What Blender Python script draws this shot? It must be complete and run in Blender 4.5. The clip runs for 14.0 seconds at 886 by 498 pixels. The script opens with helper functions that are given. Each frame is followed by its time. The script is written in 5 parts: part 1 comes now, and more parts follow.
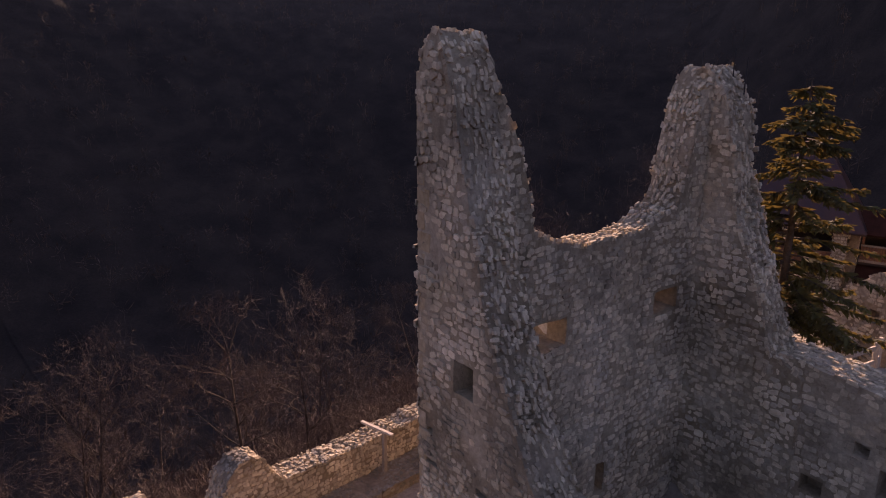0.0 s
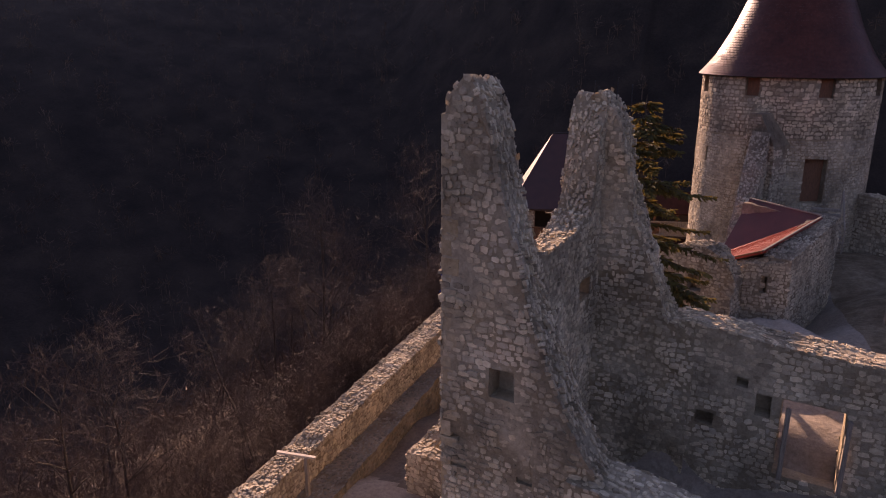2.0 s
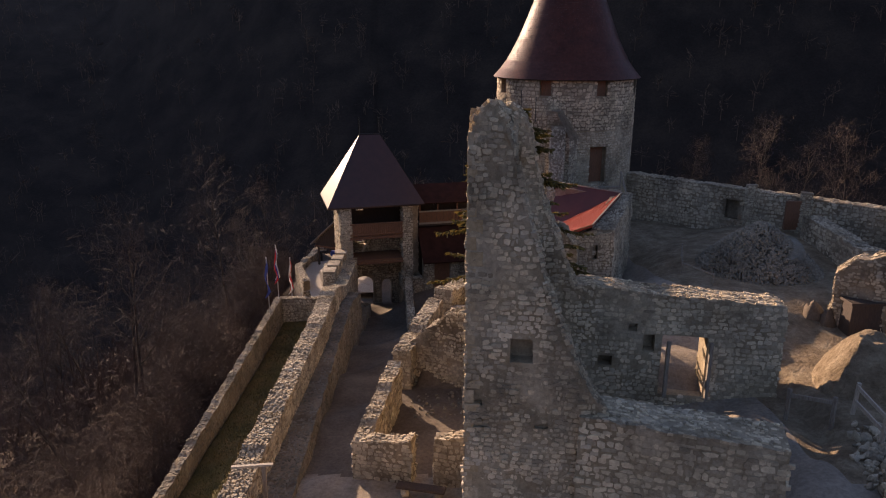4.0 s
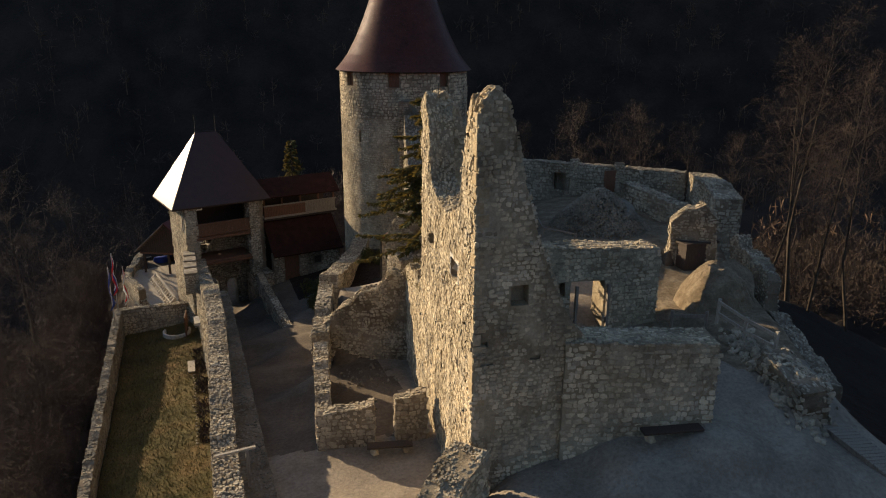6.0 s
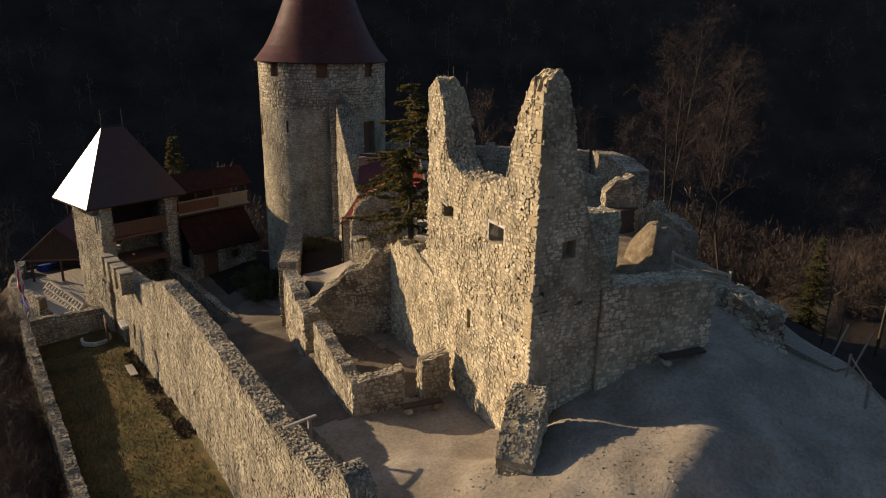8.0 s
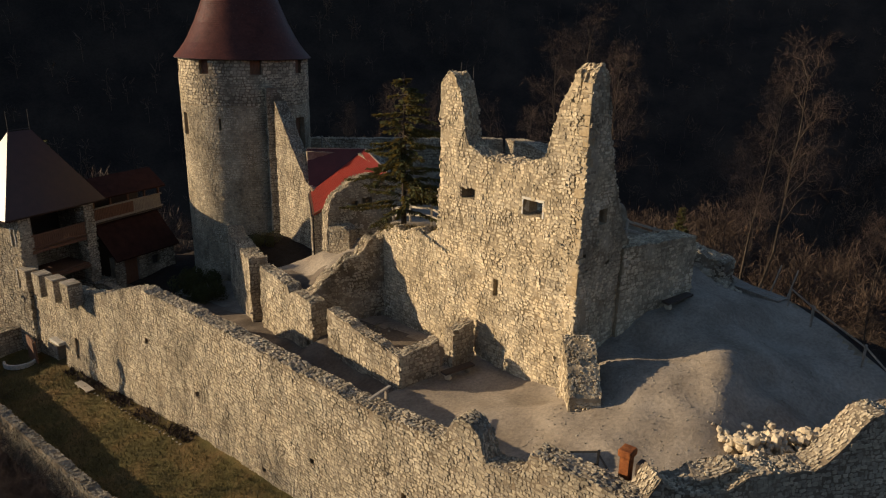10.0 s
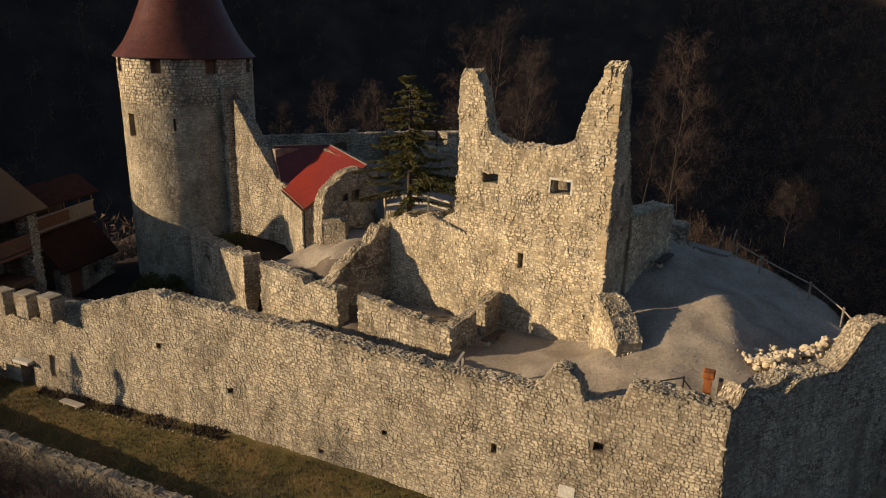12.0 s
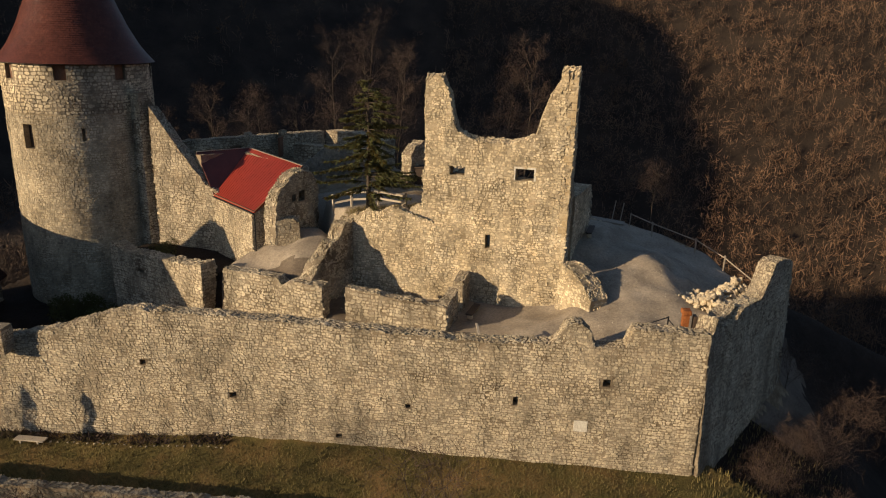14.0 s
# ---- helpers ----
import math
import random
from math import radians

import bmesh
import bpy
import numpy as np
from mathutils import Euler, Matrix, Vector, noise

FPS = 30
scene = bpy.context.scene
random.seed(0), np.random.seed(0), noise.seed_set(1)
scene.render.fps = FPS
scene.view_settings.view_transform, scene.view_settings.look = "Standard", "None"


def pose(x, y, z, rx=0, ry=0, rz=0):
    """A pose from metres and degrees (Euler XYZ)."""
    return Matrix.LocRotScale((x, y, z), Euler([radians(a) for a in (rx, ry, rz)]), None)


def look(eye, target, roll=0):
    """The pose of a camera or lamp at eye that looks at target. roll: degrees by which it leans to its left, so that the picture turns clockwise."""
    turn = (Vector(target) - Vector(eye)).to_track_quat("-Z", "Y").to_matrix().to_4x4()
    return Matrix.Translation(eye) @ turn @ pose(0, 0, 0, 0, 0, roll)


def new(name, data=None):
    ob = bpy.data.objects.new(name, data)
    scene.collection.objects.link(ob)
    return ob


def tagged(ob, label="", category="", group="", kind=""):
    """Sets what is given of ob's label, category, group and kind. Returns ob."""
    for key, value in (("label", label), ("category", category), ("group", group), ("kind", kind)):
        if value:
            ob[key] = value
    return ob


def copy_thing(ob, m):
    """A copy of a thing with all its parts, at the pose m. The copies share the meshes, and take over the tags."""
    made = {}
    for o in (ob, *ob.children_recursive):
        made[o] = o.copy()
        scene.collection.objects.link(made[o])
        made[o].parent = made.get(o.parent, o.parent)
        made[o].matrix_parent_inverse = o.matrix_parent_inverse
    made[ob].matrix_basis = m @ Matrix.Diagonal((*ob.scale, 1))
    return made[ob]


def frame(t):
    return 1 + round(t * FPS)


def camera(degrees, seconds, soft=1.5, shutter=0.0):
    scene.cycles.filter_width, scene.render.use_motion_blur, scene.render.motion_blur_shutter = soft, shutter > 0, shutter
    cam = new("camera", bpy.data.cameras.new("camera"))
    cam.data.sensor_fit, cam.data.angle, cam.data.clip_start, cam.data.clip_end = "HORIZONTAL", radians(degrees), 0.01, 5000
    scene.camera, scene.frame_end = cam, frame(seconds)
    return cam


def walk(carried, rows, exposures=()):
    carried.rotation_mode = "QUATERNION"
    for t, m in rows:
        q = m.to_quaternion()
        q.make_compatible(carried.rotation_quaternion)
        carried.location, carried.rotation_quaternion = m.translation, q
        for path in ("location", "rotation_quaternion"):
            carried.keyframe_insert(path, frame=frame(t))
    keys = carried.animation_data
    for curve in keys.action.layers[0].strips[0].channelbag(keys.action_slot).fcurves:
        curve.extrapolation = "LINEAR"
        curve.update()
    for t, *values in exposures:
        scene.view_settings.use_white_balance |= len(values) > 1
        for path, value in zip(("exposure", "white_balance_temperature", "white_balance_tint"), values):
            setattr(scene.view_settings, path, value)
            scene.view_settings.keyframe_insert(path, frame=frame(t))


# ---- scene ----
cam = camera(64.2, 14.0, 1.1)
METRES, EYE, TILT, LEAN, TURN = 60.0, 20.0, 0.0, 0.0, 44.9
ROWS = [
    (0.0, 0.0, 0.0, 0.0, 0.05, -16.27, -0.17),
    (0.5, -0.0225, -0.001, 0.0033, -6.31, -16.27, -0.17),
    (1.0, -0.0466, -0.0011, 0.0071, -12.61, -16.31, -0.13),
    (1.5, -0.0723, 0.0001, 0.0108, -18.34, -16.38, -0.17),
    (2.0, -0.0989, 0.0025, 0.0143, -23.56, -16.43, -0.15),
    (2.5, -0.1261, 0.0066, 0.0179, -28.74, -16.5, -0.18),
    (3.0, -0.1537, 0.0123, 0.0214, -34.19, -16.55, -0.19),
    (3.5, -0.1816, 0.0199, 0.0243, -39.88, -16.62, -0.23),
    (4.0, -0.2094, 0.0294, 0.0268, -45.73, -16.68, -0.23),
    (6.5, -0.3325, 0.1121, 0.0267, -69.1, -17.05, -0.48),
    (7.0, -0.3535, 0.137, 0.0252, -72.59, -17.12, -0.6),
    (7.5, -0.3735, 0.1657, 0.024, -76.11, -17.18, -0.72),
    (8.0, -0.3925, 0.1977, 0.023, -79.77, -17.23, -0.83),
    (10.5, -0.4583, 0.3904, 0.0224, -99.12, -17.27, -1.18),
    (11.0, -0.4642, 0.4335, 0.0227, -102.74, -17.29, -1.21),
    (11.5, -0.4675, 0.4773, 0.0232, -106.25, -17.32, -1.27),
    (12.0, -0.4679, 0.5219, 0.0237, -109.93, -17.32, -1.35),
    (12.5, -0.4653, 0.5674, 0.0246, -114.06, -17.33, -1.43),
    (13.0, -0.4592, 0.614, 0.026, -118.81, -17.33, -1.55),
    (13.5, -0.4487, 0.6626, 0.0285, -123.8, -17.31, -1.63),
    (14.0, -0.4338, 0.7136, 0.0313, -128.88, -17.24, -1.76),
]
EXPOSURES = [(0.0, 1.2, 6850, 52), (3.2, 1.12, 6700, 44), (4.2, 1.05, 6350, 26), (6.3, 0.55, 6200, 11), (8.2, 0.42, 6200, 12), (11.0, 0.31, 6300, 12), (14.0, 0.32, 6400, 12)]
walk(cam, [(t, pose(0, 0, EYE, TILT, LEAN, TURN) @ pose(METRES * x, METRES * y, METRES * z, 90 + pitch, roll, yaw)) for t, x, y, z, yaw, pitch, roll in ROWS], EXPOSURES)

# ---------------------------------------------------------------- sun and sky
SUN_AZ, SUN_EL = -34.0, 15.5
to_sun = Vector((math.sin(radians(SUN_AZ)) * math.cos(radians(SUN_EL)), math.cos(radians(SUN_AZ)) * math.cos(radians(SUN_EL)), math.sin(radians(SUN_EL))))
world = bpy.data.worlds.new("sky")
scene.world = world
world.use_nodes = True
wn = world.node_tree.nodes
sky = wn.new("ShaderNodeTexSky")
sky.sky_type, sky.sun_disc = "NISHITA", False
sky.sun_elevation, sky.sun_rotation = radians(SUN_EL), radians(SUN_AZ)
sky.altitude = 600
world.node_tree.links.new(sky.outputs[0], wn["Background"].inputs[0])
wn["Background"].inputs[1].default_value = 0.087
sun = new("sun", bpy.data.lights.new("sun", "SUN"))
sun.data.energy, sun.data.angle, sun.data.color = 5.0, radians(0.53), (1.0, 0.765, 0.47)
sun.matrix_world = look(to_sun * 100, (0, 0, 0))


# ---------------------------------------------------------------- materials
def nodes_of(name):
    m = bpy.data.materials.new(name)
    m.use_nodes = True
    nt = m.node_tree
    return m, nt, nt.nodes["Principled BSDF"]


def add(nt, kind, **values):
    n = nt.nodes.new(kind)
    for k, v in values.items():
        if k in n.inputs:
            n.inputs[k].default_value = v
    return n


def ramp(nt, source, stops):
    r = nt.nodes.new("ShaderNodeValToRGB")
    e = r.color_ramp.elements
    while len(e) < len(stops):
        e.new(0.5)
    for el, (p, c) in zip(e, stops):
        el.position, el.color = p, (*c, 1)
    nt.links.new(source, r.inputs[0])
    return r.outputs[0]


def mix(nt, kind, factor, a, b):
    n = nt.nodes.new("ShaderNodeMix")
    n.data_type, n.blend_type = "RGBA", kind
    for sock, v in ((n.inputs[0], factor), (n.inputs[6], a), (n.inputs[7], b)):
        if hasattr(v, "node"):
            nt.links.new(v, sock)
        else:
            sock.default_value = v if isinstance(v, float) else (*v, 1)
    return n.outputs[2]


def grain(nt, scale, detail=6.0, rough=0.6):
    g = nt.nodes.new("ShaderNodeNewGeometry")
    n = add(nt, "ShaderNodeTexNoise", Scale=scale, Detail=detail, Roughness=rough)
    nt.links.new(g.outputs["Position"], n.inputs["Vector"])
    return n.outputs[0]


def relief(nt, bsdf, height, strength, distance):
    b = add(nt, "ShaderNodeBump", Strength=strength, Distance=distance)
    nt.links.new(height, b.inputs["Height"])
    nt.links.new(b.outputs[0], bsdf.inputs["Normal"])


def earthy(name, stops, scale=0.6, fine=9.0, bump=0.5, depth=0.05, rough=0.95, spread=0.0, single=False, streaks=0.0, long=0.42):
    """Stone, mortar, earth and the like: large stains, fine grain, a tone for each piece."""
    m, nt, bsdf = nodes_of(name)
    big, small = grain(nt, scale, 5.0), grain(nt, fine, 8.0, 0.7)
    c = ramp(nt, big, stops)
    if streaks:
        g = nt.nodes.new("ShaderNodeNewGeometry")
        mp = add(nt, "ShaderNodeMapping", Scale=(0.8, 0.8, long))
        nt.links.new(g.outputs["Position"], mp.inputs["Vector"])
        st = add(nt, "ShaderNodeTexNoise", Scale=1.0, Detail=7.0, Roughness=0.62)
        nt.links.new(mp.outputs[0], st.inputs["Vector"])
        c = mix(nt, "MULTIPLY", streaks, c, ramp(nt, st.outputs[0], [(0.36, (0.50, 0.48, 0.45)), (0.47, (0.86, 0.83, 0.78)), (0.56, (1.02, 0.98, 0.92)), (0.66, (1.16, 1.10, 1.0))]))
    c = mix(nt, "OVERLAY", 0.55, c, ramp(nt, small, [(0.25, (0.18, 0.18, 0.18)), (0.75, (0.82, 0.82, 0.82))]))
    if spread:
        if single:
            rnd = nt.nodes.new("ShaderNodeObjectInfo").outputs["Random"]
        else:
            rnd = nt.nodes.new("ShaderNodeNewGeometry").outputs["Random Per Island"]
        c = mix(nt, "MULTIPLY", spread, c, ramp(nt, rnd, [(0.0, (0.42, 0.40, 0.38)), (0.35, (0.8, 0.78, 0.76)), (0.7, (1.0, 0.96, 0.88)), (1.0, (1.25, 1.22, 1.15))]))
    nt.links.new(c, bsdf.inputs["Base Color"])
    bsdf.inputs["Roughness"].default_value = rough
    bsdf.inputs["Specular IOR Level"].default_value = 0.2
    relief(nt, bsdf, small, bump, depth)
    return m


STONE_TONES = [(0.3, (0.33, 0.29, 0.225)), (0.5, (0.46, 0.415, 0.33)), (0.7, (0.57, 0.52, 0.42))]
mortar = earthy("mortar", [(0.3, (0.145, 0.115, 0.08)), (0.5, (0.23, 0.19, 0.14)), (0.7, (0.33, 0.285, 0.22))], 0.6, 9.0, 0.9, 0.05, streaks=0.7)
stone = earthy("stone", STONE_TONES, 0.5, 11.0, 0.6, 0.03, spread=0.66, streaks=0.75)
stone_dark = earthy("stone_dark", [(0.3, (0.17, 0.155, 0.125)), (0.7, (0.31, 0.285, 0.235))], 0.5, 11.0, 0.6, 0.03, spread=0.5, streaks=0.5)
stone_streaked = earthy("stone_streaked", STONE_TONES, 0.5, 11.0, 0.6, 0.03, spread=0.6, streaks=1.0, long=0.1)
stone_single = earthy("stone_loose", STONE_TONES, 0.5, 11.0, 0.6, 0.03, spread=0.8, streaks=0.75, single=True)
PALE_TONES = [(0.3, (0.43, 0.37, 0.27)), (0.5, (0.59, 0.52, 0.395)), (0.7, (0.69, 0.625, 0.50))]
mortar_pale = earthy("mortar_pale", [(0.3, (0.22, 0.175, 0.115)), (0.5, (0.34, 0.285, 0.20)), (0.7, (0.46, 0.40, 0.30))], 0.6, 9.0, 0.9, 0.05, streaks=0.7)
stone_washed = earthy("stone_washed", PALE_TONES, 0.5, 11.0, 0.6, 0.03, spread=0.8, streaks=0.7)
stone_washed_single = earthy("stone_washed_single", PALE_TONES, 0.5, 11.0, 0.6, 0.03, spread=0.8, streaks=0.7, single=True)
soil = earthy("soil", [(0.25, (0.185, 0.152, 0.116)), (0.5, (0.28, 0.236, 0.184)), (0.75, (0.36, 0.31, 0.248))], 0.55, 7.0, 0.7, 0.05)
dark_soil = earthy("dark_soil", [(0.25, (0.085, 0.067, 0.05)), (0.5, (0.14, 0.112, 0.085)), (0.75, (0.20, 0.163, 0.125))], 0.45, 7.0, 0.6, 0.05)
bank_soil = earthy("bank_soil", [(0.25, (0.14, 0.10, 0.06)), (0.5, (0.26, 0.20, 0.13)), (0.75, (0.38, 0.31, 0.21))], 1.3, 6.0, 1.0, 0.2)


def plain(name, colour, rough=0.6, metal=0.0, wear=0.25, scale=6.0):
    m, nt, bsdf = nodes_of(name)
    dark = tuple(v * (1 - wear) for v in colour)
    light = tuple(min(1, v * (1 + wear)) for v in colour)
    n = grain(nt, scale, 6.0)
    nt.links.new(ramp(nt, n, [(0.3, dark), (0.7, light)]), bsdf.inputs["Base Color"])
    bsdf.inputs["Roughness"].default_value, bsdf.inputs["Metallic"].default_value = rough, metal
    relief(nt, bsdf, n, 0.15, 0.02)
    return m


def woody(name, a, b, scale=3.0):
    m, nt, bsdf = nodes_of(name)
    g = nt.nodes.new("ShaderNodeNewGeometry")
    mp = add(nt, "ShaderNodeMapping", Scale=(9.0, 9.0, 1.2))
    nt.links.new(g.outputs["Position"], mp.inputs["Vector"])
    n = add(nt, "ShaderNodeTexNoise", Scale=scale, Detail=8.0, Roughness=0.65)
    nt.links.new(mp.outputs[0], n.inputs["Vector"])
    nt.links.new(ramp(nt, n.outputs[0], [(0.3, a), (0.7, b)]), bsdf.inputs["Base Color"])
    bsdf.inputs["Roughness"].default_value = 0.75
    relief(nt, bsdf, n.outputs[0], 0.4, 0.02)
    return m


weathered_wood = woody("weathered_wood", (0.16, 0.13, 0.10), (0.34, 0.29, 0.23))
brown_wood = woody("brown_wood", (0.10, 0.045, 0.022), (0.20, 0.095, 0.05))
dark_wood = woody("dark_wood", (0.03, 0.02, 0.015), (0.07, 0.045, 0.03))
roof_brown = plain("roof_brown", (0.038, 0.014, 0.01), 0.42, 0.0, 0.2, 2.0)
roof_dull = plain("roof_dull", (0.03, 0.012, 0.009), 0.8, 0.0, 0.3, 2.0)
roof_dull.node_tree.nodes["Principled BSDF"].inputs["Specular IOR Level"].default_value = 0.12
roof_dim_red = plain("roof_dim_red", (0.095, 0.021, 0.015), 0.6, 0.0, 0.2, 1.2)
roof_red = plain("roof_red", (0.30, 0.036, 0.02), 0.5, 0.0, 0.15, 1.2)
bark = earthy("bark", [(0.3, (0.035, 0.026, 0.02)), (0.7, (0.10, 0.08, 0.062))], 1.5, 12.0, 0.6, 0.03)
rust = earthy("rust", [(0.3, (0.12, 0.035, 0.012)), (0.7, (0.36, 0.13, 0.04))], 2.5, 12.0, 0.4, 0.01)
iron = plain("iron", (0.03, 0.03, 0.032), 0.5, 0.6)
grass_floor = earthy("grass", [(0.25, (0.05, 0.037, 0.016)), (0.45, (0.10, 0.083, 0.027)), (0.6, (0.155, 0.105, 0.04)), (0.78, (0.25, 0.15, 0.065))], 0.45, 9.0, 0.9, 0.08)


# Dark forest brown, taken down further to hold the valley's shade.
forest_floor_shade = earthy("forest_floor_shade", [(0.25, (0.014, 0.010, 0.008)), (0.5, (0.028, 0.020, 0.015)), (0.75, (0.05, 0.035, 0.024))], 0.06, 1.2, 0.8, 0.4)
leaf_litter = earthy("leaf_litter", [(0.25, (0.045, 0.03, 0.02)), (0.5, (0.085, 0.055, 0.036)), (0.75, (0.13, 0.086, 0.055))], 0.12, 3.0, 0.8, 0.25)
outcrop = earthy("outcrop", [(0.3, (0.17, 0.14, 0.10)), (0.5, (0.30, 0.26, 0.20)), (0.7, (0.42, 0.38, 0.31))], 1.1, 6.0, 0.9, 0.12)
pale_stone = earthy("pale_stone", [(0.3, (0.42, 0.35, 0.25)), (0.7, (0.60, 0.52, 0.39))], 1.1, 9.0, 0.5, 0.04, spread=0.5)
quoin_stone = earthy("quoin_stone", [(0.3, (0.29, 0.20, 0.10)), (0.5, (0.41, 0.32, 0.20)), (0.7, (0.50, 0.43, 0.32))], 0.55, 9.0, 0.5, 0.03)
plaster = earthy("pale_dressed_stone", [(0.3, (0.45, 0.42, 0.36)), (0.7, (0.62, 0.59, 0.52))], 1.5, 14.0, 0.3, 0.02)
pale_wood = woody("pale_wood", (0.30, 0.25, 0.19), (0.52, 0.46, 0.37))
pale_metal = plain("pale_metal", (0.55, 0.55, 0.55), 0.35, 0.7)
shingle_brown = earthy("shingle_brown", [(0.3, (0.075, 0.027, 0.02)), (0.7, (0.12, 0.041, 0.029))], 0.8, 6.0, 0.2, 0.02, rough=0.42, spread=0.2)
shingle_grey = earthy("shingle_grey", [(0.3, (0.14, 0.11, 0.085)), (0.7, (0.30, 0.25, 0.20))], 1.5, 8.0, 0.6, 0.04)
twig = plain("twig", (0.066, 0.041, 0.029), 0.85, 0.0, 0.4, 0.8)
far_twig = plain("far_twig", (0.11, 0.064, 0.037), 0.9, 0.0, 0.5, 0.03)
# Twig brown lowered so the brush colour carries the shade of the slopes.
dimmed_twig = plain("dimmed_twig", (0.045, 0.028, 0.019), 0.9, 0.0, 0.5, 0.1)
needles = plain("needles", (0.055, 0.062, 0.02), 1.0, 0.0, 0.5, 1.5)
nn = needles.node_tree
glow_through = add(nn, "ShaderNodeBsdfTranslucent")
glow_through.inputs["Color"].default_value = (0.22, 0.15, 0.035, 1)
blend = add(nn, "ShaderNodeMixShader", Fac=0.22)
nn.links.new(nn.nodes["Principled BSDF"].outputs[0], blend.inputs[1])
nn.links.new(glow_through.outputs[0], blend.inputs[2])
nn.links.new(blend.outputs[0], nn.nodes["Material Output"].inputs["Surface"])
dry_grass = plain("dry_grass", (0.13, 0.103, 0.036), 0.9, 0.0, 0.55, 0.7)
cloth_red = plain("cloth_red", (0.5, 0.03, 0.035), 0.8)
cloth_white = plain("cloth_white", (0.7, 0.7, 0.7), 0.8)
cloth_blue = plain("cloth_blue", (0.03, 0.06, 0.30), 0.8)


# ---------------------------------------------------------------- building helpers
def mesh_ob(name, verts, faces, material, parent=None, label="", category="", kind="", group="", smooth=False):
    me = bpy.data.meshes.new(name)
    me.from_pydata(verts, [], faces)
    me.validate()
    me.materials.append(material)
    if smooth:
        me.shade_smooth()
    ob = new(name, me)
    if parent is not None:
        ob.parent = parent
    return tagged(ob, label, category, group, kind)


def part(name, bm, material, parent=None, label=""):
    me = bpy.data.meshes.new(name)
    bmesh.ops.recalc_face_normals(bm, faces=bm.faces)
    bm.to_mesh(me)
    bm.free()
    me.materials.append(material)
    ob = new(name, me)
    if parent is not None:
        ob.parent = parent
    return tagged(ob, label)


def thing(name, label, category, place=(0, 0, 0), turn=0.0, group="", kind=""):
    ob = new(name)
    ob.matrix_basis = pose(*place, 0, 0, turn)
    return tagged(ob, label, category, group, kind)


def box_into(bm, lo, hi, bevel=0.0, m=None):
    x0, y0, z0 = lo
    x1, y1, z1 = hi
    r = bmesh.ops.create_cube(bm, size=1.0)
    vs = r["verts"]
    for v in vs:
        v.co = Vector(((x0 + x1) / 2 + v.co.x * (x1 - x0), (y0 + y1) / 2 + v.co.y * (y1 - y0), (z0 + z1) / 2 + v.co.z * (z1 - z0)))
    if m is not None:
        bmesh.ops.transform(bm, matrix=m, verts=vs)
    if bevel:
        es = list({e for v in vs for e in v.link_edges})
        bmesh.ops.bevel(bm, geom=es, offset=bevel, segments=1, affect="EDGES")
    return bm


def boxes(*list_of):
    bm = bmesh.new()
    for lo, hi in list_of:
        box_into(bm, lo, hi, 0.008)
    return bm


def beam_into(bm, a, b, wide, high=None, sides=4):
    """A straight bar from a to b."""
    a, b = Vector(a), Vector(b)
    high = wide if high is None else high
    d = b - a
    q = d.to_track_quat("Z", "Y")
    r = bmesh.ops.create_cone(bm, cap_ends=True, segments=sides, radius1=0.7071 if sides == 4 else 0.5, radius2=0.7071 if sides == 4 else 0.5, depth=1.0)
    spin = Matrix.Rotation(radians(45), 4, "Z") if sides == 4 else Matrix()
    m = Matrix.Translation((a + b) / 2) @ q.to_matrix().to_4x4() @ Matrix.Diagonal((wide, high, d.length, 1)) @ spin
    bmesh.ops.transform(bm, matrix=m, verts=r["verts"])
    return bm


def fbm(p, scale, octaves=3):
    return noise.fractal(Vector(p) * scale, 1.0, 2.0, octaves)


def smooth_step(x):
    x = np.clip(x, 0, 1)
    return x * x * (3 - 2 * x)


def table(points):
    """A profile through (u, v) points, straight between them."""
    us, vs = zip(*points)
    return lambda u: float(np.interp(u, us, vs))


# ---------------------------------------------------------------- masonry
rng = np.random.default_rng(7)


def stone_cells(length, low, high, size):
    """Rows of uneven stones over a strip: centre u, v and half sizes."""
    out = []
    v = low
    while v < high:
        h = size * rng.uniform(0.6, 1.0)
        u = -size * rng.random()
        while u < length:
            w = size * rng.choice((0.55, 0.8, 1.0, 1.3, 1.7)) * rng.uniform(0.85, 1.15)
            out.append((u + w / 2, v + h / 2 + rng.normal(0, size * 0.10), w / 2, h / 2 * rng.uniform(0.85, 1.15)))
            u += w
        v += h
    return out


SIDES = 6
ANGLES = np.linspace(0, 2 * math.pi, SIDES, endpoint=False) + 0.5


def stone_rings(hu, hv):
    """Outline of one rough stone as six points, in its own plane."""
    r = 1.06 + rng.normal(0, 0.09, SIDES)
    turn = ANGLES + rng.normal(0, 0.16, SIDES)
    c, s = np.cos(turn), np.sin(turn)
    x = np.sign(c) * np.abs(c) ** 0.64 * hu * r
    y = np.sign(s) * np.abs(s) ** 0.64 * hv * r
    a = rng.normal(0, 0.12)
    return x * math.cos(a) - y * math.sin(a), x * math.sin(a) + y * math.cos(a)


STONE_FACES = [tuple(range(SIDES, 2 * SIDES))] + [(k, (k + 1) % SIDES, SIDES + (k + 1) % SIDES, SIDES + k) for k in range(SIDES)]


def unevenness(p, amount):
    return Vector((fbm(p + Vector((9, 0, 0)), 1.3), fbm(p + Vector((0, 9, 0)), 1.3), fbm(p + Vector((0, 0, 9)), 1.3))) * amount


